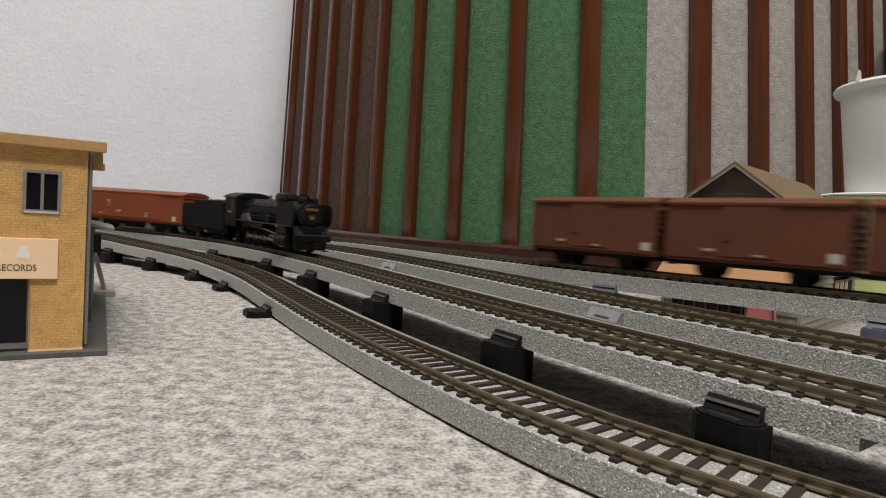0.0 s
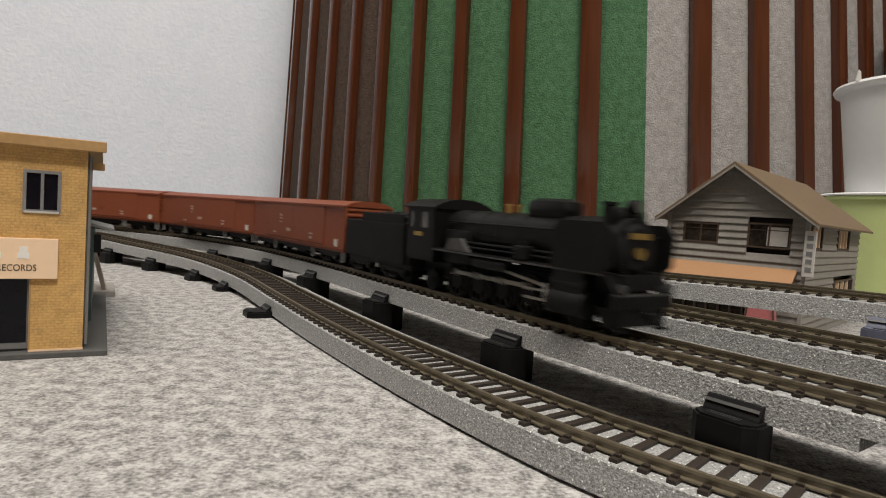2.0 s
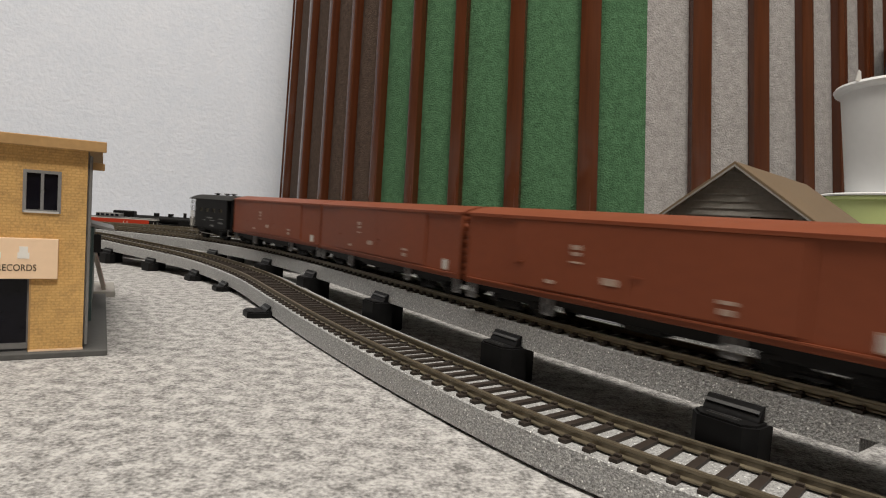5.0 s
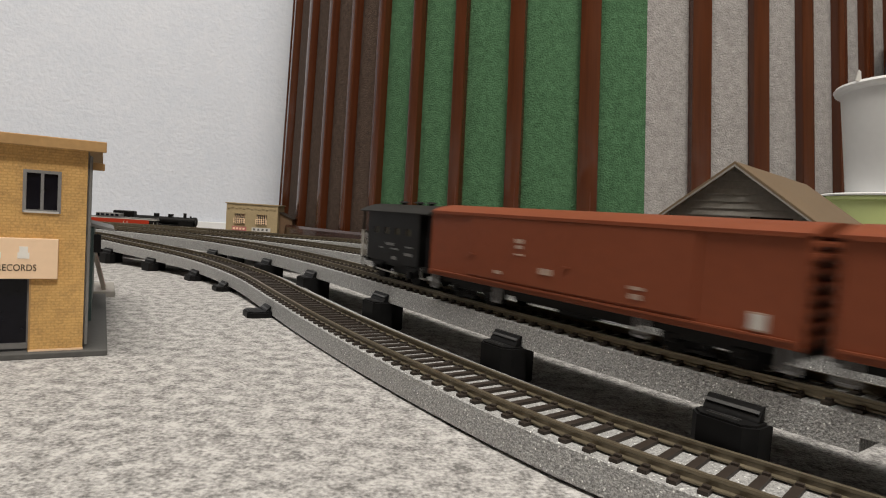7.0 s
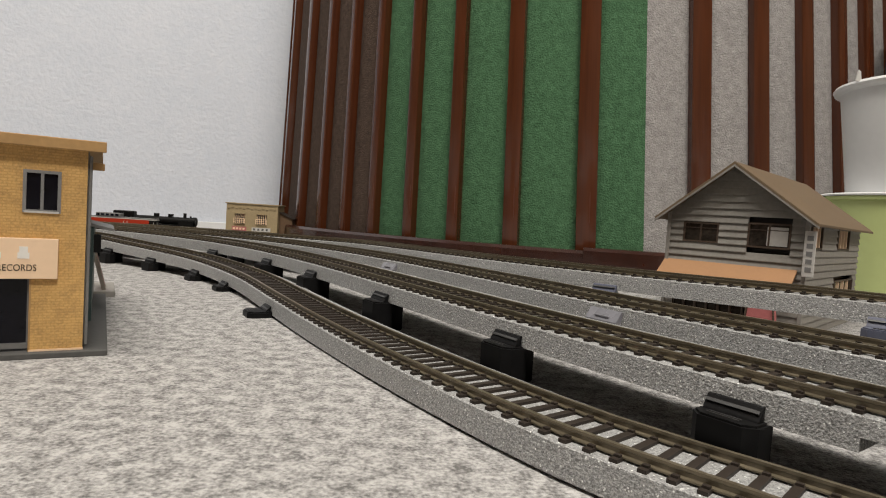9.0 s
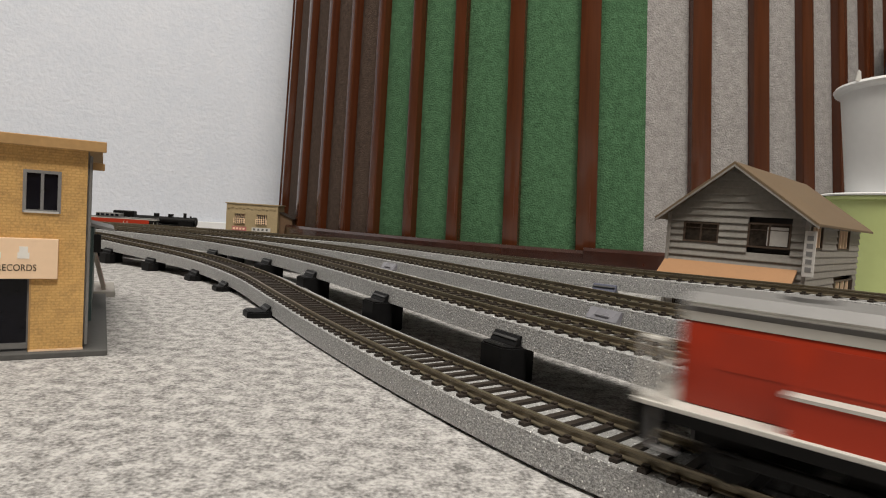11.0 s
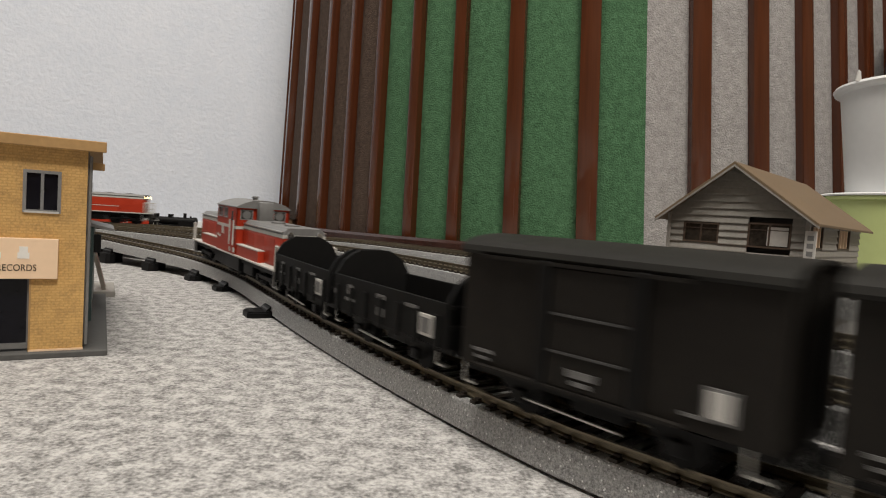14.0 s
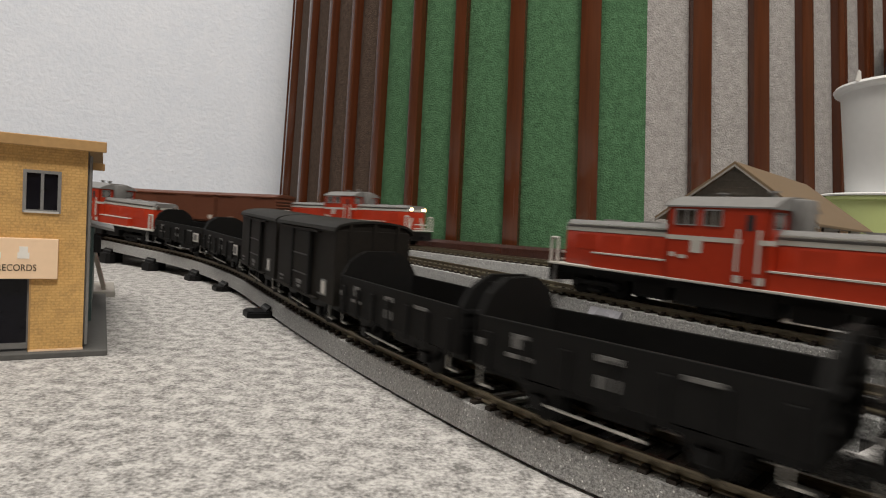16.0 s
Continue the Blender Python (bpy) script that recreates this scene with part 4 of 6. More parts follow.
    for x, y in ((c0 + 0.010, 0.005), (c1 - 0.006, -0.004)):
        bm = B()
        rod(bm, (x, y, 0.0462), (x, y, 0.0488), 0.0013, sides=10)
        rod(bm, (x, y, 0.0488), (x, y, 0.0494), 0.0019, sides=10)
        part("roof_vent", bm, GREY_ROOF, roof)
    for x in (-h + 0.036, h - 0.036):
        for k in (-0.5, 0.5):
            bm = B()
            rod(bm, (x + k * 0.022, 0, hood_top), (x + k * 0.022, 0, hood_top + 0.0008), 0.0042, sides=20)
            part("fan_cover", bm, GREY_ROOF, car)
    for x in (-h + 0.028, h - 0.028):
        bogie(car, x, half=0.0112, r=0.0055)
    bogie(car, 0, half=0.0085, r=0.0050)
    return car


DRIVER_R, CRANK = 0.0080, 0.0034
SHORT = 0.90
DRIVERS = tuple(SHORT * x for x in (-0.0300, -0.0125, 0.0050, 0.0225))


def shorten(car, keep):
    """Draw an engine built at full length together to its model's length."""
    for ob in car.children_recursive:
        if ob not in keep:
            ob.location.x *= SHORT
            if ob.name.split('.')[0] != 'wheelset':
                ob.data.transform(Matrix.Diagonal((SHORT, 1, 1, 1)))


def steam_loco():
    car = thing("steam_locomotive", pose(0, 0, 0), "black steam locomotive with smoke deflectors and brass plates", "locomotive")
    bm = B()
    rod(bm, (-0.044, 0, 0.0285), (0.058, 0, 0.0285), 0.0100, sides=36)
    boiler = part("boiler", bm, BLACK_PAINT, car, smooth=True)
    for x in (-0.030, -0.016, -0.002, 0.012, 0.027, 0.041):
        bm = B()
        rod(bm, (x - 0.0006, 0, 0.0285), (x + 0.0006, 0, 0.0285), 0.0102, sides=36)
        part("boiler_band", bm, BLACK_PAINT, boiler, smooth=True)
    bm = B()
    rod(bm, (0.044, 0, 0.0285), (0.0655, 0, 0.0285), 0.0103, sides=36)
    rod(bm, (0.0655, 0, 0.0285), (0.0668, 0, 0.0285), 0.0086, 0.0070, sides=36)
    rod(bm, (0.0668, 0, 0.0285), (0.0680, 0, 0.0285), 0.0012, sides=10)
    smokebox = part("smokebox", bm, TENDER_BLACK, car, smooth=True)
    for a in (40, 140, 220, 320):
        bm = B()
        y, z = 0.0088 * math.cos(radians(a)), 0.0285 + 0.0088 * math.sin(radians(a))
        box(bm, 0.0655, 0.0672, y - 0.0006, y + 0.0006, z - 0.0006, z + 0.0006)
        part("door_clamp", bm, TENDER_BLACK, smokebox)
    bm = B()
    box(bm, 0.0668, 0.0674, -0.0048, 0.0048, 0.0318, 0.0338)
    part("number_plate", bm, BRASS, smokebox, "brass plate on the smokebox door")
    bm = B()
    rod(bm, (0.0668, 0, 0.0272), (0.0680, 0, 0.0272), 0.0021, sides=14)
    part("emblem", bm, BRASS, smokebox, "round brass emblem")
    # firebox
    bm = B()
    box(bm, -0.0440, -0.0200, -0.0118, 0.0118, 0.0140, 0.0300, 0.0030)
    part("firebox", bm, BLACK_PAINT, car, smooth=True)
    # on top of the boiler
    bm = B()
    box(bm, 0.0100, 0.0345, -0.0058, 0.0058, 0.0360, 0.0446, 0.0036)
    part("dome_casing", bm, BLACK_PAINT, boiler, "long rounded dome casing", True)
    bm = B()
    rod(bm, (0.0520, 0, 0.0370), (0.0520, 0, 0.0436), 0.0030, 0.0026, sides=18)
    rod(bm, (0.0520, 0, 0.0430), (0.0520, 0, 0.0440), 0.0033, sides=18)
    part("chimney", bm, TENDER_BLACK, smokebox, smooth=True)
    bm = B()
    rod(bm, (0.0590, -0.0072, 0.0390), (0.0590, 0.0072, 0.0390), 0.0032, sides=18)
    part("feedwater_heater", bm, TENDER_BLACK, smokebox, smooth=True)
    bm = B()
    rod(bm, (0.0610, 0, 0.0425), (0.0652, 0, 0.0425), 0.0021, 0.0024, sides=16)
    lamp = part("headlamp", bm, BLACK_PAINT, smokebox, smooth=True)
    bm = B()
    rod(bm, (0.0652, 0, 0.0425), (0.0656, 0, 0.0425), 0.0020, sides=16)
    part("lens", bm, MOTTLED_GREY, lamp, "unlit headlamp lens")
    for x, y in ((-0.0040, 0.0025), (-0.0040, -0.0025), (-0.0085, 0.0)):
        bm = B()
        rod(bm, (x, y, 0.0375), (x, y, 0.0412), 0.0008, sides=10)
        rod(bm, (x, y, 0.0412), (x, y, 0.0420), 0.0012, sides=10)
        part("safety_valve", bm, BRASS, boiler, "brass safety valve")
    for side in (-1, 1):
        # running board, pipes, tanks
        bm = B()
        side_box(bm, -0.0440, 0.0660, side * 0.0090, side * 0.0066, 0.0196, 0.0206)
        board = part("running_board", bm, BLACK_PAINT, car)
        bm = B()
        side_box(bm, -0.0440, 0.0660, side * 0.0155, side * 0.0002, 0.0196, 0.0203)
        part("edge_strip", bm, MOTTLED_GREY, board, "dark grey edge strip")
        bm = B()
        rod(bm, (-0.040, side * 0.0102, 0.0330), (0.045, side * 0.0102, 0.0330), 0.0005, sides=8)
        rod(bm, (-0.040, side * 0.0112, 0.0245), (0.035, side * 0.0112, 0.0245), 0.0006, sides=8)
        rod(bm, (-0.020, side * 0.0118, 0.0226), (0.045, side * 0.0118, 0.0226), 0.0005, sides=8)
        part("pipe", bm, BLACK_PLASTIC, boiler)
        bm = B()
        rod(bm, (-0.012, side * 0.0128, 0.0172), (0.012, side * 0.0128, 0.0172), 0.0025, sides=14)
        part("air_tank", bm, BLACK_PAINT, board, smooth=True)
        bm = B()
        box(bm, 0.016, 0.024, side * 0.0128 - 0.0024, side * 0.0128 + 0.0024, 0.0206, 0.0262, 0.0008)
        rod(bm, (0.020, side * 0.0128, 0.0262), (0.020, side * 0.0128, 0.0278), 0.0016, sides=10)
        part("air_pump", bm, BLACK_PAINT, board)
        bm = B()
        prism(bm, [(-0.034, 0.0196), (-0.034, 0.0216), (-0.031, 0.0258), (-0.0225, 0.0262), (-0.0165, 0.0206), (-0.0165, 0.0196)], "y", side * 0.0140 - 0.0012, side * 0.0140 + 0.0012)
        part("sand_box", bm, MOTTLED_GREY, board, "dark grey casing corner")
        # smoke deflector
        bm = B()
        prism(bm, [(0.0400, 0.0206), (0.0400, 0.0335), (0.0425, 0.0368), (0.0660, 0.0368), (0.0690, 0.0335), (0.0690, 0.0230), (0.0660, 0.0206)], "y", side * 0.0156 - 0.0005, side * 0.0156 + 0.0005)
        shield = part("smoke_deflector", bm, BLACK_PAINT, car)
        for x in (0.045, 0.063):
            bm = B()
            rod(bm, (x, side * 0.0100, 0.0325), (x, side * 0.0154, 0.0325), 0.0004, sides=6)
            part("stay", bm, BLACK_PAINT, shield)
        # cylinder and crosshead
        bm = B()
        rod(bm, (0.0400, side * 0.0132, 0.0088), (0.0585, side * 0.0132, 0.0088), 0.0046, sides=20)
        rod(bm, (0.0410, side * 0.0132, 0.0150), (0.0575, side * 0.0132, 0.0150), 0.0030, sides=18)
        box(bm, 0.0420, 0.0565, side * 0.0132 - 0.0028, side * 0.0132 + 0.0028, 0.0088, 0.0196)
        cyl = part("cylinder", bm, BLACK_PAINT, car, smooth=True)
        bm = B()
        for z in (0.0072, 0.0106):
            box(bm, 0.0240, 0.0405, side * 0.0136 - 0.0006, side * 0.0136 + 0.0006, z, z + 0.0008)
        part("slide_bar", bm, STEEL, cyl, "bright steel slide bars")
        bm = B()
        rod(bm, (0.0120, side * 0.0140, 0.0155), (0.0360, side * 0.0140, 0.0128), 0.0006, sides=6)
        rod(bm, (0.0360, side * 0.0140, 0.0140), (0.0360, side * 0.0140, 0.0080), 0.0006, sides=6)
        part("valve_rod", bm, STEEL, cyl, "bright steel valve gear")
        # cab side with window opening
        bm = B()
        y = side * 0.0160
        a, b = sorted((y, y - side * 0.0009))
        box(bm, -0.0700, -0.0440, a, b, 0.0150, 0.0292)
        box(bm, -0.0700, -0.0440, a, b, 0.0365, 0.0395)
        for x0, x1 in ((-0.0700, -0.0675), (-0.0640, -0.0570), (-0.0500, -0.0440)):
            box(bm, x0, x1, a, b, 0.0292, 0.0365)
        cab = part("cab_side", bm, BLACK_PAINT, car)
        bm = B()
        side_box(bm, -0.0625, -0.0545, y, side * 0.0003, 0.0252, 0.0272)
        part("number_plate", bm, BRASS, cab, "brass plate on the cab side")
        for x0, x1 in ((-0.0675, -0.0640), (-0.0570, -0.0500)):
            bm = B()
            side_box(bm, x0, x1, y - side * 0.0006, side * 0.0002, 0.0292, 0.0365)
            part("window_pane", bm, CAB_GLASS, cab, "dark cab window")
    bm = B()
    box(bm, -0.0449, -0.0440, -0.0155, 0.0155, 0.0150, 0.0390)
    part("cab_front", bm, BLACK_PAINT, car)
    bm = B()
    box(bm, -0.0695, -0.0449, -0.0155, 0.0155, 0.0140, 0.0155)
    part("cab_floor", bm, BLACK_PLASTIC, car)
    bm = B()
    prism(bm, arched(0.0162, 0.0390, 0.0432, 14, 0.0008), "x", -0.0735, -0.0425)
    part("cab_roof", bm, BLACK_PAINT, car, smooth=True)
    # frame, buffer beam, steps
    bm = B()
    box(bm, -0.0680, 0.0680, -0.0062, 0.0062, 0.0085, 0.0165)
    box(bm, 0.0560, 0.0690, -0.0100, 0.0100, 0.0150, 0.0200)
    part("frame", bm, BLACK_PLASTIC, car)
    bm = B()
    box(bm, 0.0690, 0.0712, -0.0150, 0.0150, 0.0092, 0.0142, 0.0004)
    beam = part("buffer_beam", bm, BLACK_PAINT, car)
    bm = B()
    prism(bm, [(0.0600, 0.0092), (0.0705, 0.0092), (0.0690, 0.0030), (0.0640, 0.0030)], "y", -0.0120, 0.0120)
    part("pilot", bm, BLACK_PLASTIC, beam)
    bm = B()
    box(bm, 0.0712, 0.0716, -0.0150, 0.0150, 0.0136, 0.0143)
    part("edge_strip", bm, MOTTLED_GREY, beam, "dark grey edge strip")
    for side in (-1, 1):
        bm = B()
        prism(bm, [(0.0640, 0.0200), (0.0700, 0.0142), (0.0712, 0.0142), (0.0655, 0.0204)], "y", side * 0.0110 - 0.0035, side * 0.0110 + 0.0035)
        part("front_step", bm, BLACK_PAINT, beam)
        bm = B()
        rod(bm, (0.0712, side * 0.0120, 0.0160), (0.0724, side * 0.0120, 0.0160), 0.0015, sides=12)
        part("marker_lamp", bm, MOTTLED_GREY, beam, "small marker lamp")
        bm = B()
        rod(bm, (0.0708, side * 0.0105, 0.0025), (0.0708, side * 0.0105, 0.0092), 0.0006, sides=6)
        box(bm, 0.0690, 0.0722, side * 0.0105 - 0.0022, side * 0.0105 + 0.0022, 0.0022, 0.0028)
        part("guard_iron", bm, BLACK_PLASTIC, beam)
    coupler(car, 0.0712, 1)
    wheelset(car, 0.0500, 0.0050)
    wheelset(car, -0.0520, 0.0050)
    wheels, rods = [], []
    for x in DRIVERS:
        bm = B()
        for side in (-1, 1):
            y = side * GAUGE / 2
            rod(bm, (0, y - 0.0013, 0), (0, y + 0.0013, 0), DRIVER_R * 0.55, sides=20)
            for k in range(10):
                a = 2 * math.pi * k / 10
                rod(bm, (0.002 * math.cos(a), y, 0.002 * math.sin(a)), (DRIVER_R * 0.9 * math.cos(a), y, DRIVER_R * 0.9 * math.sin(a)), 0.0007, sides=6)
            ring = []
            for r, dy in ((DRIVER_R, -0.0013), (DRIVER_R, 0.0013), (DRIVER_R * 0.86, 0.0013), (DRIVER_R * 0.86, -0.0013)):
                ring.append([bm.verts.new((r * math.cos(2 * math.pi * i / 28), y + dy, r * math.sin(2 * math.pi * i / 28))) for i in range(28)])
            for p, q in zip(ring, ring[1:] + ring[:1]):
                for i in range(28):
                    bm.faces.new((p[i], p[(i + 1) % 28], q[(i + 1) % 28], q[i]))
            rod(bm, (CRANK, y, 0), (CRANK, y + side * 0.0040, 0), 0.0009, sides=10)
        rod(bm, (0, -GAUGE / 2, 0), (0, GAUGE / 2, 0), 0.0012, sides=8)
        bmesh.ops.recalc_face_normals(bm, faces=bm.faces)
        w = part("driving_axle", bm, TENDER_BLACK, car)
        w.location = (x, 0, DRIVER_R)
        wheels.append(w)
    for side in (-1, 1):
        bm = B()
        y = side * (GAUGE / 2 + 0.0030)
        box(bm, DRIVERS[0] - 0.001, DRIVERS[-1] + 0.001, y - 0.0005, y + 0.0005, -0.0008, 0.0008)
        for x in DRIVERS:
            rod(bm, (x, y - 0.0007, 0), (x, y + 0.0009, 0), 0.0015, sides=12)
        r = part("coupling_rod", bm, STEEL, car, "bright steel coupling rod")
        r.location = (0, 0, DRIVER_R)
        rods.append(r)
    shorten(car, wheels + rods)
    return car, wheels, rods


def tender():
    car = thing("tender", pose(0, 0, 0), "matt black tender loaded with coal", "tender")
    h, w = 0.0365, 0.0158
    bm = B()
    box(bm, -h, h - 0.004, -w, w, 0.0095, 0.0300, 0.0006)
    part("tank", bm, TENDER_BLACK, car)
    for side in (-1, 1):
        bm = B()
        a, b = sorted((side * w, side * (w - 0.001)))
        box(bm, -0.014, h - 0.004, a, b, 0.0300, 0.0345, 0.0003)
        part("coal_board", bm, TENDER_BLACK, car)
    bm = B()
    box(bm, -0.0150, -0.0140, -w, w, 0.0300, 0.0345)
    part("coal_board", bm, TENDER_BLACK, car)
    rnd = random.Random(4)
    bm = B()
    for i in range(160):
        x, y = rnd.uniform(-0.012, h - 0.007), rnd.uniform(-w + 0.003, w - 0.003)
        z = 0.0300 + 0.0040 * (1 - abs(y) / w) + rnd.uniform(0, 0.0012)
        bmesh.ops.create_icosphere(bm, subdivisions=1, radius=rnd.uniform(0.0010, 0.0019), matrix=Matrix.Translation((x, y, z)))
    tagged(part("coal", bm, BLACK_PAINT, car, "heap of coal lumps"), kind="stuff")
    bm = B()
    box(bm, -h, h, -0.0125, 0.0125, 0.0070, 0.0095)
    part("underframe", bm, BLACK_PLASTIC, car)
    bm = B()
    box(bm, h - 0.004, h, -w + 0.002, w - 0.002, 0.0095, 0.0200)
    part("front_plate", bm, TENDER_BLACK, car)
    bogie(car, -h + 0.016)
    bogie(car, h - 0.018)
    for side in (-1, 1):
        bm = B()
        rod(bm, (0.001, side * 0.0130, 0.0064), (0.004, side * 0.0130, 0.0064), 0.0012, sides=10)
        part("filler_cap", bm, STEEL, car, "small bright fitting")
    coupler(car, -h, -1)
    return car


# ---- scenery ----
def words(name, body, size, mat, m, parent):
    """Raised lettering in the built-in typeface."""
    cu = bpy.data.curves.new(name, "FONT")
    cu.body, cu.size, cu.extrude = body, size, 0.00006
    tmp = bpy.data.objects.new(name, cu)
    scene.collection.objects.link(tmp)
    data = bpy.data.meshes.new_from_object(tmp.evaluated_get(bpy.context.evaluated_depsgraph_get()))
    bpy.data.objects.remove(tmp)
    data.materials.clear()
    data.materials.append(mat)
    ob = new(name, data)
    data.transform(Matrix.Diagonal((0.80, 1.0, 1.0, 1.0)))
    ob.parent, ob.matrix_basis = parent, m
    return ob


def window_unit(parent, x0, x1, z0, z1, y, bars=1, frame_mat=None, pane_mat=None, t=0.0011, depth=0.0014, out=-1):
    """A window in a face that looks along out * y: a frame of its own, bars and panes."""
    frame_mat = frame_mat or GREY_CARD
    bm = B()
    a, b = sorted((y, y + out * depth))
    box(bm, x0 - t, x0, a, b, z0 - t, z1 + t)
    box(bm, x1, x1 + t, a, b, z0 - t, z1 + t)
    box(bm, x0, x1, a, b, z1, z1 + t)
    box(bm, x0, x1, a, b, z0 - t, z0)
    win = part("window_frame", bm, frame_mat, parent)
    n = bars + 1
    for k in range(n):
        xa, xb = x0 + (x1 - x0) * k / n, x0 + (x1 - x0) * (k + 1) / n
        bm = B()
        a, b = sorted((y + out * 0.0002, y + out * 0.0005))
        box(bm, xa, xb, a, b, z0, z1)
        part("pane", bm, pane_mat or DARK_GLASS, win, "dark window pane")
        if k:
            bm = B()
            a, b = sorted((y + out * 0.0004, y + out * (depth - 0.0002)))
            box(bm, xa - t * 0.45, xa + t * 0.45, a, b, z0, z1)
            part("window_bar", bm, frame_mat, win)
    return win


def record_shop():
    hs = thing("record_shop", pose(-0.1368, 0.2266, 0, 0, 0, 30), "ochre brick-print card model shop with a cream sign", "model building")
    W, D, top = 0.090, 0.150, 0.0790
    bm = B()
    box(bm, -W, 0.0085, -0.0035, D, 0, 0.0022, 0.0003)
    part("base_plate", bm, GREY_CARD, hs, "dark grey base plate")
    # front wall with door and window openings, side and back walls
    t = 0.0022
    for x0, x1, z0, z1 in ((-0.0173, 0, 0.0022, 0.0544), (-0.060, -0.0173, 0.0295, 0.0544), (-0.060, -0.0198, 0.0544, 0.0695), (-0.0086, 0, 0.0544, 0.0695), (-0.060, 0, 0.0695, top), (-W, -0.060, 0.0022, top)):
        bm = B()
        box(bm, x0, x1, 0, t, z0, z1)
        part("front_wall", bm, TAN_BRICK, hs)
    bm = B()
    box(bm, -0.0012, 0, t, D * 0.36, 0.0022, top)
    box(bm, -0.0012, -0.0004, D * 0.36, D - 0.002, 0.0022, top)
    part("side_wall", bm, SIDE_CARD, hs, "grey-brown card side wall")
    bm = B()
    box(bm, -W, -0.0012, D - t - 0.002, D - 0.002, 0.0022, top)
    box(bm, -W, -W + 0.002, t, D - t - 0.002, 0.0022, top)
    part("back_wall", bm, TAN_BRICK, hs)
    # near-black sheet and floor strip added to stand for indoor shade
    bm = B()
    box(bm, -W + 0.002, -0.0012, 0.030, 0.031, 0.0022, top)
    box(bm, -W + 0.002, -0.0012, t, 0.030, 0.0022, 0.0030)
    part("shade_sheet", bm, BLACK_AND_SHADE, hs, "near-black sheet painted for the shade indoors")
    bm = B()
    box(bm, -0.0174, -0.0168, -0.0003, 0.001, 0.0022, 0.0295)
    part("corner_bead", bm, TAN_TRIM, hs)
    bm = B()
    box(bm, -0.0172, 0.0002, -0.0004, 0.0004, 0.0022, 0.0029)
    part("kick_strip", bm, SIGN_CREAM, hs, "pale strip at the wall's foot")
    # roof
    bm = B()
    box(bm, -W, 0.0048, -0.0042, D, 0.0790, 0.0812, 0.0004)
    roof = part("roof", bm, TAN_TRIM, hs, "ochre flat roof slab")
    bm = B()
    box(bm, -W, 0.0060, -0.0052, -0.0040, 0.0780, 0.0820, 0.0003)
    part("fascia", bm, TAN_TRIM, roof)
    bm = B()
    box(bm, 0.0002, 0.0056, 0.002, 0.006, 0.0715, 0.0742, 0.0003)
    part("eave_beam", bm, TAN_TRIM, hs)
    bm = B()
    rod(bm, (0.0010, 0.0012, 0.004), (0.0010, 0.0012, 0.0765), 0.0006, sides=8)
    part("drain_pipe", bm, GREY_ROOF, hs, "grey drain pipe")
    # window, door, sign
    window_unit(hs, -0.0190, -0.0094, 0.0552, 0.0686, 0.0012, 1, STEEL_GREY, DARK_GLASS, out=-1, depth=0.0018)
    bm = B()
    box(bm, -0.0196, -0.0088, -0.0010, 0.001, 0.0540, 0.0547)
    part("window_sill", bm, WHITE_CARD, hs, "pale window sill")
    bm = B()
    box(bm, -0.0600, -0.0174, 0.0035, 0.0041, 0.0050, 0.0295)
    door = part("door", bm, DARK_GLASS, hs, "dark glass shop front")
    bm = B()
    box(bm, -0.0600, -0.0174, 0.0022, 0.0042, 0.0022, 0.0050)
    box(bm, -0.0182, -0.0174, 0.0024, 0.0034, 0.0050, 0.0295)
    part("door_frame", bm, GREY_ROOF, door, "grey metal frame")
    bm = B()
    box(bm, -0.060, -0.0086, -0.0022, -0.0002, 0.0297, 0.0446, 0.0002)
    sign = part("sign_board", bm, SIGN_CREAM, hs, "cream sign board with dark capital letters")
    words("lettering", "RECORDS", 0.0034, SIGN_INK, pose(-0.0272, -0.0023, 0.0327, 90, 0, 0), sign)
    for x in (-0.0276, -0.0192):
        bm = B()
        box(bm, x - 0.0018, x + 0.0018, -0.0024, -0.0021, 0.0372, 0.0394)
        box(bm, x - 0.0013, x + 0.0013, -0.0024, -0.0021, 0.0394, 0.0416)
        part("picture_mark", bm, EMBLEM_WHITE, sign, "pale printed emblem")
    # side awning, lamp box, leaning board, step
    bm = B()
    prism(bm, [(-0.001, 0.0490), (0.0105, 0.0462), (0.0105, 0.0450), (-0.001, 0.0474)], "y", 0.060, 0.105)
    part("awning", bm, GREY_ROOF, hs, "pale grey side awning")
    bm = B()
    box(bm, 0.0001, 0.0052, 0.075, 0.080, 0.0335, 0.0425, 0.0004)
    part("lamp_box", bm, BLACK_AND_SHADE, hs, "black lamp box")
    bm = B()
    box(bm, -0.0003, 0.0020, 0.060, 0.150, 0.0022, 0.0465)
    part("shop_front", bm, TEAL, hs, "dark teal side shop front")
    bm = B()
    box(bm, -0.020, 0.0135, 0.1500, 0.1950, 0.0, 0.0034, 0.0004)
    part("side_step", bm, CLAPBOARD, hs, "grey side step")
    board = thing("leaning_board", pose(-0.1368, 0.2266, 0, 0, 0, 30) @ pose(0.0075, 0.165, 0.0035, 0, -14, 0), "faded pink board leaning beside the shop", "sign board")
    bm = B()
    box(bm, -0.0008, 0.0008, -0.008, 0.008, 0, 0.030, 0.0003)
    part("panel", bm, PINK, board)
    for y in (-0.0085, 0.0085):
        bm = B()
        box(bm, -0.0011, 0.0011, y - 0.0006, y + 0.0006, 0.0, 0.031)
        part("frame_rail", bm, SIDE_CARD, board)


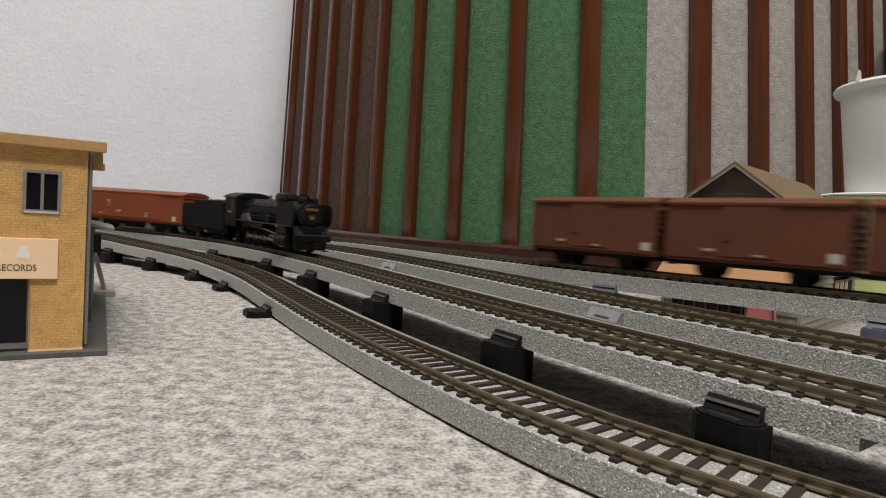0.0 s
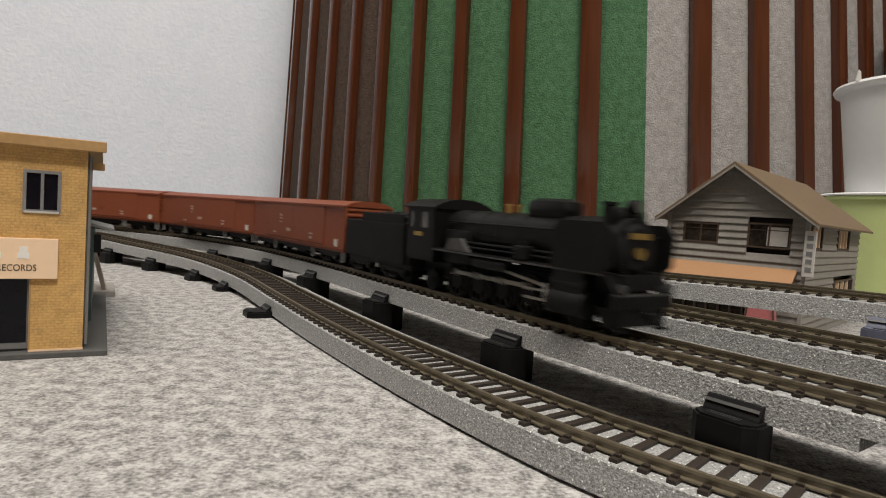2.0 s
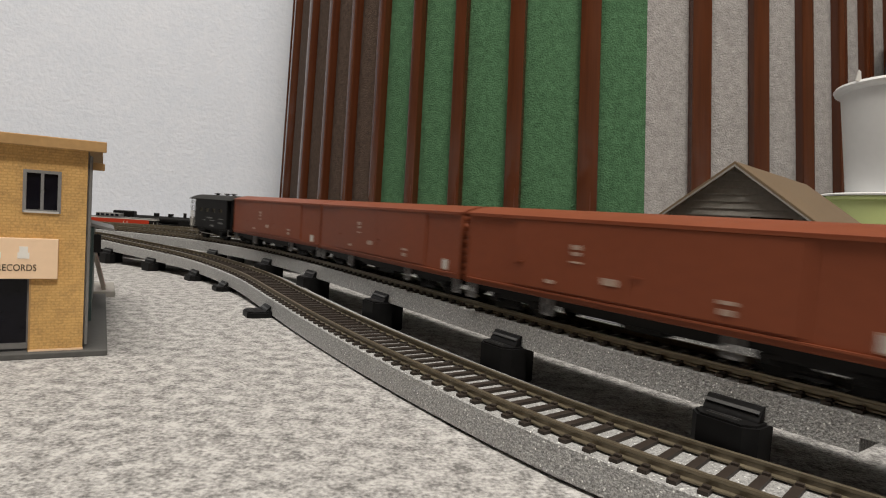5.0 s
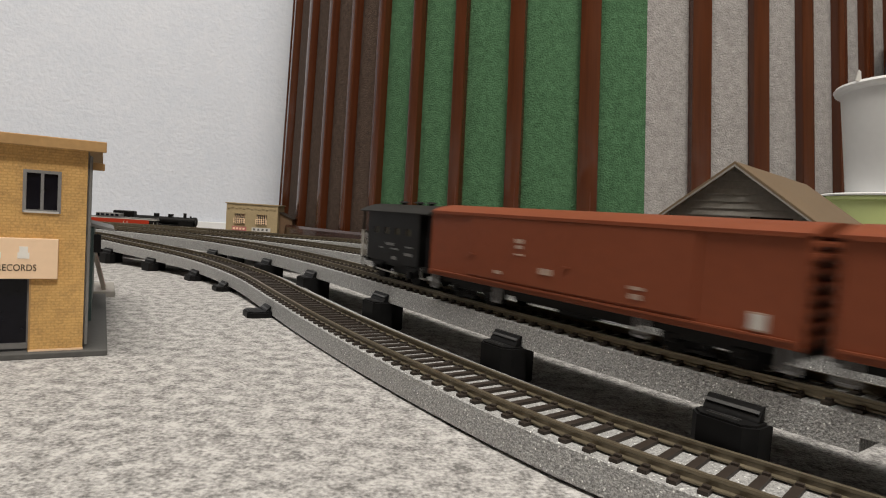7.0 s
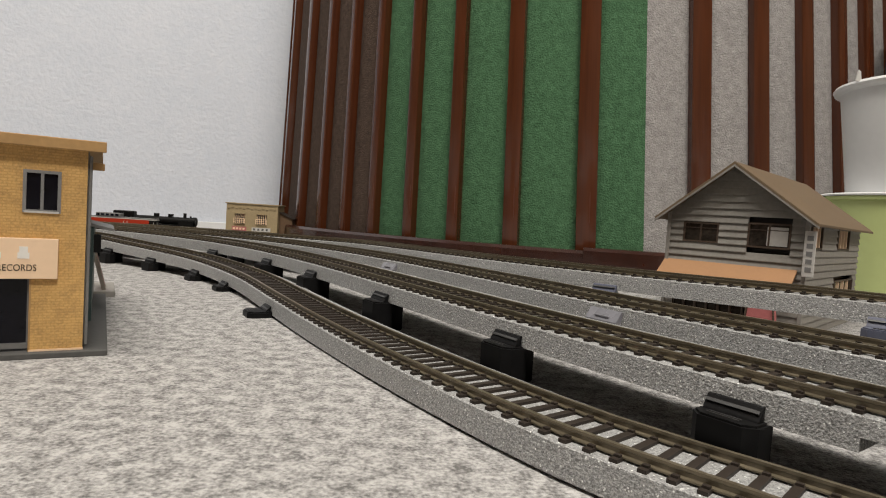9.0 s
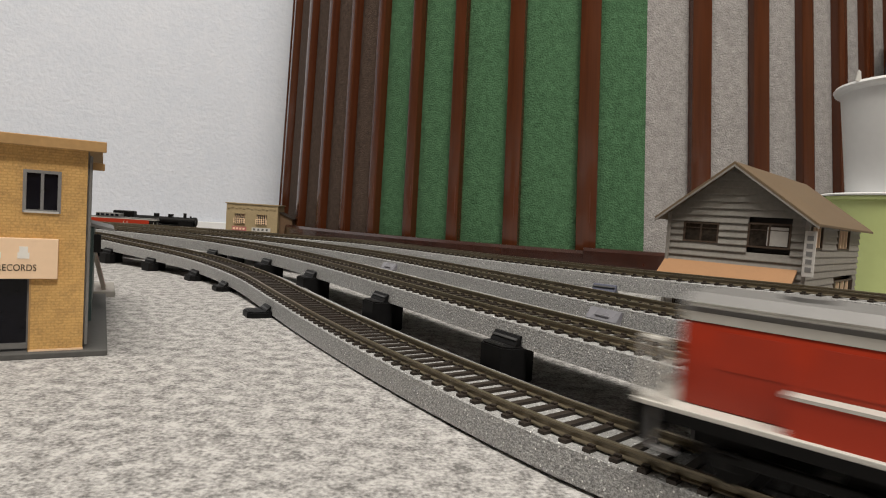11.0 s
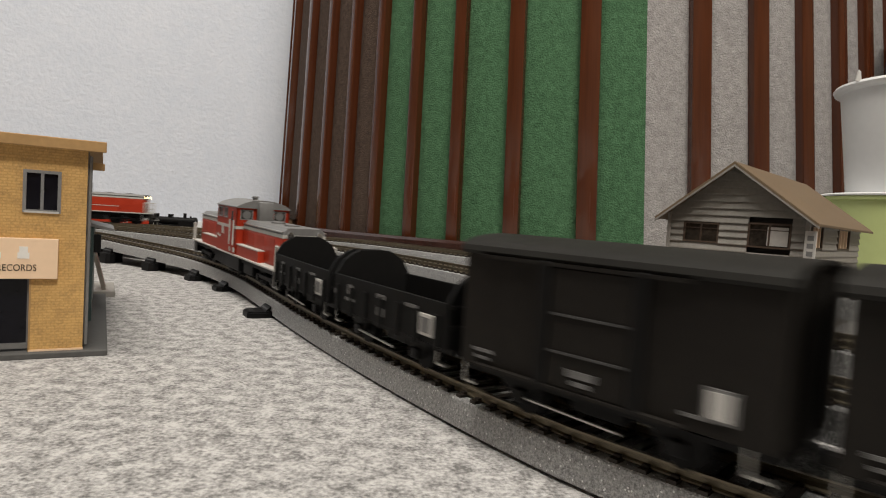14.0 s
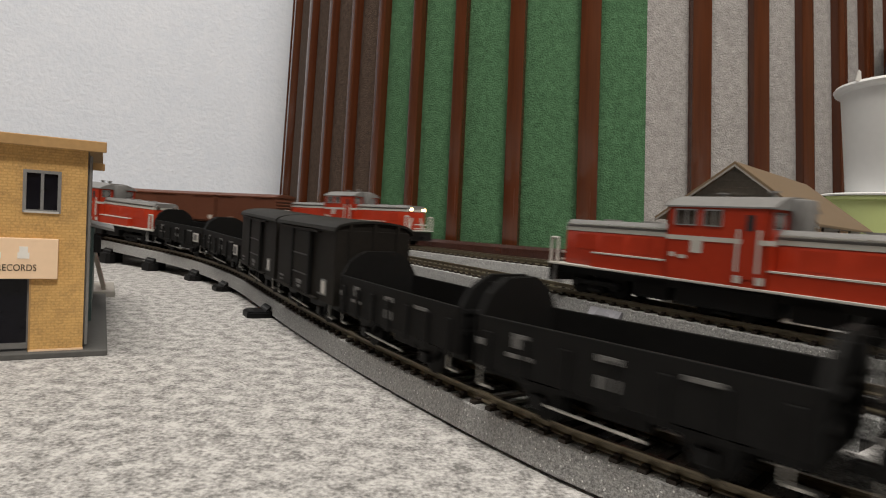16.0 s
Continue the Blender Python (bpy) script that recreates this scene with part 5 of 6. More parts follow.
def clap_house():
    hs = thing("clapboard_house", pose(0.2214, 0.363, 0, 0, 0, -44.2), "grey clapboard model house with a brown gabled roof", "model building")
    W, D, eave, ridge = 0.0863, 0.165, 0.0765, 0.1085
    # near-black sheet behind the boards' openings, coloured for the shade indoors
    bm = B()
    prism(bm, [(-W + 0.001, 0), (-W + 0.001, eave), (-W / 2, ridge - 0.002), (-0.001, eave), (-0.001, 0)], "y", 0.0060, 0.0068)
    part("shade_sheet", bm, BLACK_AND_SHADE, hs, "dark interior")
    bm = B()
    prism(bm, [(-W + 0.001, 0), (-W + 0.001, eave), (-W / 2, ridge - 0.002), (-0.001, eave), (-0.001, 0)], "y", D - 0.001, D)
    part("back_wall", bm, CLAPBOARD, hs)
    bm = B()
    box(bm, -0.0075, -0.0068, 0.007, D - 0.001, 0, eave - 0.002)
    box(bm, -W, -W + 0.0012, 0.001, D - 0.001, 0, eave)
    part("far_wall", bm, CLAPBOARD, hs)
    gable_holes = [(-0.0760, -0.0520, 0.0570, 0.0700), (-0.0340, -0.0085, 0.0560, 0.0715), (-0.0800, -0.0180, 0.004, 0.0300)]
    side_holes = [(0.010, 0.040, 0.0570, 0.0720), (0.085, 0.125, 0.0570, 0.0720), (0.085, 0.150, 0.010, 0.0345)]
    step = 0.0047
    n = int(ridge / step) + 1
    boards = {}

    def board(x0, x1, z, face, l_cut=0.0, r_cut=0.0):
        key = (round(x1 - x0, 4), face, round(l_cut, 4), round(r_cut, 4))
        if key not in boards:
            bm = B()
            l = x1 - x0
            if face == "gable":
                prism(bm, [(0.0012, 0), (-0.0012, 0), (-0.0012, 0.0006), (-0.0001, step + 0.0004), (0.0012, step + 0.0004)], "x", 0, l)
                for v in bm.verts:
                    if v.co.z > 0.001:
                        v.co.x += l_cut if v.co.x < l / 2 else -r_cut
            else:
                prism(bm, [(-0.0012, 0), (0.0012, 0), (0.0012, 0.0006), (0.0001, step + 0.0004), (-0.0012, step + 0.0004)], "y", 0, l)
            boards[key] = mesh_of("board", bm, CLAPBOARD)
        ob = new("board", boards[key])
        ob.parent = hs
        ob.location = (x0, 0.001, z) if face == "gable" else (-0.001, x0, z)

    def inset(z):
        return max(0.0, (z - eave) / (ridge - eave) * W / 2)

    for k in range(n):
        z = k * step
        if z + step > ridge + 0.001:
            break
        # gable boards follow the roof's slope above the eaves
        lo, hi = inset(z), min(inset(z + step), W / 2 - 0.0006)
        runs = [(-W + lo, -lo)]
        for a, b, z0, z1 in gable_holes:
            if z + step > z0 and z < z1:
                runs = [q for r0, r1 in runs for q in ((r0, min(r1, a)), (max(r0, b), r1)) if q[1] - q[0] > 0.001]
        for r0, r1 in runs:
            board(r0, r1, z, "gable", hi - lo if r0 == -W + lo else 0.0, hi - lo if r1 == -lo else 0.0)
        if z + step <= eave:
            runs = [(0.0022, D)]
            for a, b, z0, z1 in side_holes:
                if z + step > z0 and z < z1:
                    runs = [q for r0, r1 in runs for q in ((r0, min(r1, a)), (max(r0, b), r1)) if q[1] - q[0] > 0.001]
            for r0, r1 in runs:
                board(r0, r1, z, "side")
    for x in (-W, 0.0):
        bm = B()
        box(bm, x - 0.0011, x + 0.0013, -0.0007, 0.0021, 0, eave, 0.0002)
        part("corner_board", bm, CLAPBOARD, hs)
    for a, b, z0, z1 in gable_holes[:2]:
        win = window_unit(hs, a + 0.0012, b - 0.0012, z0 + 0.0006, z1 - 0.0010, 0.0016, 1, WOOD_DARK, HOUSE_GLASS, depth=0.0016)
        for z in (z0 + (z1 - z0) * 0.70,):
            bm = B()
            box(bm, a + 0.001, b - 0.001, 0.0006, 0.0011, z, z + 0.0005)
            part("window_bar", bm, WOOD_DARK, win)
    bm = B()
    box(bm, -0.0225, -0.0105, 0.0008, 0.0011, 0.0572, 0.0692)
    part("blind", bm, WHITE_CARD, hs, "white blind behind a window")
    for a, b, z0, z1 in side_holes:
        bm = B()
        box(bm, -0.0018, 0.0004, a, a + 0.002, z0, z1)
        box(bm, -0.0018, 0.0004, b - 0.002, b, z0, z1)
        box(bm, -0.0018, 0.0004, a, b, z0, z0 + 0.001)
        box(bm, -0.0018, 0.0004, a, b, z1 - 0.001, z1)
        win = part("window_frame", bm, WOOD_DARK, hs)
        for k in (0.25, 0.5, 0.75):
            bm = B()
            y = a + (b - a) * k
            box(bm, -0.0016, 0.0002, y - 0.0006, y + 0.0006, z0, z1)
            part("window_bar", bm, SIGN_CREAM, win)
        bm = B()
        box(bm, -0.0022, -0.0018, a, b, z0, z1)
        part("pane", bm, HOUSE_GLASS, win)
    # roof slabs
    for side in (-1, 1):
        bm = B()
        slope = (ridge - eave) / (W / 2)
        o = 0.0075
        xe, xr = side * (W / 2 + o), 0
        ze, zr = eave - o * slope, ridge
        prism(bm, [(-W / 2 + xr, zr + 0.0002), (-W / 2 + xe, ze), (-W / 2 + xe, ze + 0.0015), (-W / 2 + xr, zr + 0.0020)], "y", -0.0075, D + 0.006)
        slab = part("roof_slab", bm, BROWN_ROOF, hs, "brown card roof slope")
        bm = B()
        prism(bm, [(-W / 2 + xr, zr - 0.0014), (-W / 2 + xe, ze - 0.0014), (-W / 2 + xe, ze - 0.0002), (-W / 2 + xr, zr)], "y", -0.0078, -0.0060)
        part("barge_board", bm, CLAPBOARD, hs)
    # awning, shop front posts, sign, pink stand
    bm = B()
    prism(bm, [(0.0, 0.0435), (-0.0135, 0.0330), (-0.0135, 0.0318), (0.0, 0.0420)], "x", -W - 0.001, -0.0035)
    part("awning", bm, AWNING, hs, "orange-brown sloping awning")
    for k in range(9):
        bm = B()
        x = -0.0800 + 0.062 * k / 8
        box(bm, x - 0.0007, x + 0.0007, 0.0008, 0.0024, 0.004, 0.0300)
        part("door_post", bm, WOOD_DARK, hs)
    bm = B()
    box(bm, -0.0800, -0.0180, 0.0026, 0.0030, 0.004, 0.0300)
    part("door_glass", bm, HOUSE_GLASS, hs, "dark shop front glass")
    bm = B()
    box(bm, -0.0005, 0.0058, -0.0030, -0.0016, 0.0400, 0.0680, 0.0003)
    sign = part("sign_board", bm, WHITE_CARD, hs, "white upright sign with dark marks")
    for k in range(5):
        bm = B()
        z = 0.0430 + k * 0.0048
        box(bm, 0.0010, 0.0044, -0.0032, -0.0029, z, z + 0.0030)
        part("writing_bar", bm, GREY_ROOF, sign)
    stand = thing("pink_stand", pose(0.2214, 0.363, 0, 0, 0, -44.2) @ pose(-0.0180, -0.012, 0), "small pink stand before the shop", "stand")
    bm = B()
    prism(bm, [(-0.009, 0), (-0.0062, 0.0250), (0.0062, 0.0250), (0.009, 0)], "y", -0.004, 0.004)
    part("panel", bm, PINK, stand)
    for x in (-0.0095, 0.0095):
        bm = B()
        rod(bm, (x, -0.0045, 0), (x * 0.72, -0.0045, 0.026), 0.0006, sides=6)
        part("leg", bm, WOOD_DARK, stand)


def far_shop():
    hs = thing("far_shop", pose(-0.405, 1.10, 0, 0, 0, 3), "small tan plastic model shop with barred windows", "model building")
    W, D, H = 0.094, 0.055, 0.0625
    holes = [(0.016, 0.034), (0.056, 0.074)]
    bm = B()
    box(bm, 0, W, 0, 0.0015, 0, 0.0265)
    box(bm, 0, W, 0, 0.0015, 0.0445, H)
    for a, b in ((0, 0.016), (0.034, 0.056), (0.074, W)):
        box(bm, a, b, 0, 0.0015, 0.0265, 0.0445)
    box(bm, W - 0.0015, W, 0.0015, D, 0, H)
    box(bm, 0, 0.0015, 0.0015, D, 0, H)
    part("wall", bm, SHOP_TAN, hs)
    # near-black sheets behind the barred windows, the room's shade as colour
    bm = B()
    box(bm, 0, W, 0.0015, D, 0, 0.001)
    box(bm, 0.0015, W - 0.0015, 0.004, 0.0045, 0.001, H - 0.002)
    box(bm, 0.0015, W - 0.0015, 0.0045, D, H - 0.004, H - 0.003)
    part("shade_sheet", bm, BLACK_AND_SHADE, hs)
    bm = B()
    box(bm, -0.002, W + 0.002, -0.002, D + 0.001, H, H + 0.0022, 0.0004)
    part("cornice", bm, SHOP_TAN, hs)
    for k in range(13):
        bm = B()
        x = 0.005 + k * 0.0070
        box(bm, x - 0.0028, x + 0.0014, -0.0016, 0.0, H - 0.0085 + (k % 2) * 0.0016, H - 0.0062 + (k % 2) * 0.0016)
        part("dentil", bm, SHOP_TAN, hs)
    for a, b in holes:
        bm = B()
        box(bm, a - 0.001, b + 0.001, -0.0018, 0.0, 0.0445, 0.0460)
        box(bm, a - 0.001, b + 0.001, -0.0018, 0.0, 0.0252, 0.0265)
        win = part("window_frame", bm, SHOP_TAN, hs)
        for k in range(5):
            x = a + (b - a) * (k + 0.5) / 5
            bm = B()
            box(bm, x - 0.0005, x + 0.0005, 0.0002, 0.0010, 0.0265, 0.0445)
            part("window_bar", bm, SIGN_CREAM, win)
        for z in (0.0285, 0.0320, 0.0355):
            bm = B()
            box(bm, a - 0.0012, b + 0.0012, -0.0040, -0.0034, z, z + 0.0008)
            part("balcony_rail", bm, SIGN_CREAM, win)
        for x in (a - 0.001, (a + b) / 2, b + 0.001):
            bm = B()
            box(bm, x - 0.0004, x + 0.0004, -0.0040, -0.0034, 0.0265, 0.0363)
            part("balcony_post", bm, SIGN_CREAM, win)
    for x0, x1, mat, label in ((0.012, 0.038, PINK, "pink shop sign"), (0.048, 0.082, WHITE_CARD, "white shop sign")):
        bm = B()
        box(bm, x0, x1, -0.0022, -0.0004, 0.0135, 0.0205)
        sign = part("sign_board", bm, mat, hs, label)
        for k in range(4):
            bm = B()
            x = x0 + (x1 - x0) * (k + 0.6) / 4.4
            box(bm, x - 0.0018, x + 0.0018, -0.0024, -0.0022, 0.0152, 0.0188)
            part("writing_bar", bm, GREY_CARD if mat is WHITE_CARD else SIGN_CREAM, sign)
    shed = thing("lean_to_shed", pose(-0.405, 1.10, 0, 0, 0, 3) @ pose(W + 0.001, 0.012, 0), "brown lean-to shed beside the tan shop", "shed")
    bm = B()
    prism(bm, [(0, 0), (0, 0.0500), (0.024, 0.0390), (0.024, 0)], "y", 0, 0.035)
    part("wall", bm, SHED_BROWN, shed)
    bm = B()
    prism(bm, [(0, 0.0505), (0, 0.0518), (0.026, 0.0400), (0.026, 0.0387)], "y", -0.003, 0.038)
    part("roof", bm, SLEEPER, shed)


def parked_engines():
    """Two smaller engines standing on a low track by the wall."""
    place = pose(-0.603, 0.995, 0, 0, 0, 6)
    tr = thing("small_track", place, "low narrow model track by the wall", "model track")
    bm = B()
    box(bm, -0.12, 0.20, -0.010, 0.010, 0, 0.0055, 0.0012)
    part("roadbed", bm, BALLAST, tr)
    for y in (-0.0048, 0.0048):
        bm = B()
        box(bm, -0.12, 0.20, y - 0.0005, y + 0.0005, 0.0055, 0.0078)
        part("rail", bm, RAIL, tr)
    car = thing("parked_diesel_locomotive", place @ pose(0.055, 0, 0.0078), "small red model diesel locomotive parked by the wall", "locomotive")
    bm = B()
    box(bm, -0.075, 0.075, -0.0095, 0.0095, 0.0055, 0.0068)
    part("deck", bm, WHITE_PAINT, car)
    bm = B()
    box(bm, -0.072, 0.050, -0.0072, 0.0072, 0.0068, 0.0172, 0.0004)
    hood = part("hood", bm, RED_PAINT, car)
    bm = B()
    box(bm, 0.050, 0.062, -0.0072, 0.0072, 0.0068, 0.0172, 0.0004)
    part("grille", bm, BLACK_PAINT, car)
    bm = B()
    box(bm, -0.0722, 0.0622, -0.0074, 0.0074, 0.0172, 0.0184)
    part("white_band", bm, WHITE_PAINT, hood)
    bm = B()
    box(bm, -0.072, 0.062, -0.0068, 0.0068, 0.0184, 0.0202, 0.0004)
    part("hood_top", bm, GREY_ROOF, hood)
    bm = B()
    box(bm, -0.035, 0.004, -0.0080, 0.0080, 0.0202, 0.0262, 0.0012)
    cab = part("cab", bm, GREY_ROOF, car)
    for k in range(5):
        bm = B()
        x = -0.031 + k * 0.0075
        box(bm, x - 0.0026, x + 0.0026, -0.0083, -0.0080, 0.0212, 0.0245)
        part("window_pane", bm, DARK_GLASS, cab)
    for x in (0.010, 0.0155, 0.058, 0.064):
        bm = B()
        rod(bm, (x, -0.0078, 0.0068), (x, -0.0078, 0.0140), 0.0004, sides=6)
        part("grab_rail", bm, WHITE_PAINT, car)
    bm = B()
    box(bm, -0.065, 0.065, -0.006, 0.006, 0.0, 0.0055)
    part("running_gear", bm, BLACK_PLASTIC, car)
    # steam engine behind it
    place2 = pose(-0.610, 1.035, 0, 0, 0, 6)
    tr = thing("small_track", place2, "low narrow model track by the wall", "model track")
    bm = B()
    box(bm, -0.12, 0.22, -0.010, 0.010, 0, 0.0055, 0.0012)
    part("roadbed", bm, BALLAST, tr)
    for y in (-0.0048, 0.0048):
        bm = B()
        box(bm, -0.12, 0.22, y - 0.0005, y + 0.0005, 0.0055, 0.0078)
        part("rail", bm, RAIL, tr)
    car = thing("parked_steam_locomotive", place2 @ pose(0.115, 0, 0.0078), "small black model steam locomotive parked by the wall", "locomotive")
    bm = B()
    rod(bm, (-0.045, 0, 0.0175), (0.050, 0, 0.0175), 0.0068, sides=20)
    boiler = part("boiler", bm, BLACK_PAINT, car, smooth=True)
    bm = B()
    rod(bm, (0.050, 0, 0.0175), (0.056, 0, 0.0175), 0.0080, sides=20)
    part("smokebox", bm, BLACK_PAINT, car, smooth=True)
    for x, r, z in ((-0.012, 0.0045, 0.0292), (0.012, 0.0045, 0.0290), (0.036, 0.0026, 0.0318), (0.046, 0.0018, 0.0270)):
        bm = B()
        rod(bm, (x, 0, 0.020), (x, 0, z), r, sides=14)
        part("chimney" if r == 0.0026 else "dome", bm, BLACK_PAINT, boiler, smooth=True)
    bm = B()
    box(bm, -0.082, -0.048, -0.0090, 0.0090, 0.010, 0.0305, 0.002)
    part("cab", bm, BLACK_PAINT, car)
    bm = B()
    box(bm, -0.080, 0.054, -0.0075, 0.0075, 0.0, 0.0105)
    part("running_gear", bm, BLACK_PLASTIC, car)
    bm = B()
    box(bm, 0.028, 0.052, -0.0092, 0.0092, 0.004, 0.0180)
    part("cylinder", bm, BLACK_PAINT, car)


def containers():
    tub = thing("green_tub", pose(0.494, 0.640, 0), "pale green plastic tub on the carpet", "tub")
    bm = B()
    lathe(bm, [(0.0, 0.002), (0.060, 0.002), (0.064, 0.0), (0.067, 0.003), (0.0785, 0.108), (0.0815, 0.108), (0.0820, 0.1115), (0.0780, 0.1120), (0.0760, 0.1095), (0.0, 0.1085)], 64)
    part("tub_body", bm, CUP_GREEN, tub, smooth=True)
    bm = B()
    lathe(bm, [(0.0, 0.1086), (0.0757, 0.1096), (0.0790, 0.1122), (0.0832, 0.1120), (0.0836, 0.1135), (0.0800, 0.1150), (0.0, 0.1142)], 64)
    part("lid", bm, CUP_WHITE, tub, "white lid", True)
    cup = thing("white_cup", pose(0.494, 0.640, 0.1152), "tall white paper cup with a rolled rim", "cup")
    bm = B()
    lathe(bm, [(0.0, 0.002), (0.053, 0.002), (0.055, 0.0), (0.0565, 0.002), (0.0700, 0.1120), (0.0685, 0.1120), (0.054, 0.004), (0.0, 0.004)], 64)
    part("cup_body", bm, CUP_WHITE, cup, smooth=True)
    bm = B()
    lathe(bm, [(0.0686, 0.1118), (0.0702, 0.1090), (0.0755, 0.1110), (0.0770, 0.1140), (0.0755, 0.1168), (0.0715, 0.1172), (0.0690, 0.1150), (0.0686, 0.1118)], 64)
    part("rim", bm, CUP_WHITE, cup, "rolled white rim", True)
    bm = B()
    prism(bm, [(-0.003, 0.0), (0.003, 0.0), (0.0015, 0.010), (-0.001, 0.012)], "y", -0.0008, 0.0008)
    tab = part("lid_tab", bm, WHITE_CARD, cup, "small white pull tab")
    tab.location = (-0.0755, -0.015, 0.1150)
    # dark bag on a stand behind the cup
    bag = thing("dark_bag", pose(0.728, 0.85, 0), "dark cloth bag slumped beside the column", "bag")
    bm = B()
    box(bm, -0.11, 0.16, -0.05, 0.05, 0.0, 0.395, 0.045)
    part("bag_body", bm, DARK_CLOTH, bag, smooth=True)


# ---- build ----
room()
drum()
BEDS = []
for line, a, b, label in ((T1, 0.05, T1.length, "grey ballasted model track lying on the carpet"), (T2, 0.05, T2.length, "grey ballasted model track raised on black piers"), (T3, 0.05, T3.length, "grey ballasted model track beside another"), (T4, 0.0, T4.length, "grey ballasted model track loop on blue-grey piers")):
    BEDS.append(lay_track("model_track", line, a, b, label, (1.396,) if line is T2 else ()))
for s, low, reach in ((0.721, 0.9, 0.006), (0.790, 0.9, 0.006), (0.866, 0.9, 0.007), (0.928, 0.8, 0.008), (1.034, 0.8, 0.013)):
    pier(T1, s, BLACK_PLASTIC, "low black plastic pier under the curve", 0.015, low=low, reach=reach)
for s in (0.560, 0.720, 0.894, 0.996, 1.077, 1.177, 1.281, 1.368, 1.440, 1.60, 1.80, 2.0, 2.2, 2.4):
    pier(T2, s, BLACK_PLASTIC, "black plastic pier under a raised track", lift=0.0019 if s > 0.95 else 0.0)
for s in (0.70, 0.86, 1.02, 1.20, 1.40, 1.60, 1.80):
    pier(T3, s, BLACK_PLASTIC, "black plastic pier under a raised track", clip=False)
for s in (0.385, 0.518):
    pier(T4, s, BLUE_PLASTIC, "blue-grey plastic pier under a raised track")
for k in range(1, 22):
    s = 0.518 + 0.17 * k
    pier(T4, s, BLACK_PLASTIC, "black plastic pier under a raised track")
for s in (1.105, 1.317):
    joiner(T3, s)
record_shop()
clap_house()
far_shop()
parked_engines()
containers()


# ---- trains ----
def ride(line, s, base, flip=False):
    """The pose of a car whose middle is s metres along the line."""
    m = line.rest(line.at(s - base / 2), line.at(s + base / 2))
    m = Matrix.Translation((0, 0, RAIL_UP)) @ m
    return m @ pose(0, 0, 0, 0, 0, 180) if flip else m


TIMES = [k * 0.25 for k in range(65)]
TRAINS = []


def couple(line, rows, cars, way):
    """rows: seconds and metres of the train's reference joint; cars: object, middle behind the joint, wheelbase, turned round."""
    t, s = zip(*rows)
    for ob, behind, base, flip in cars:
        TRAINS.append((ob, line, t, s, -way * behind, base, flip))


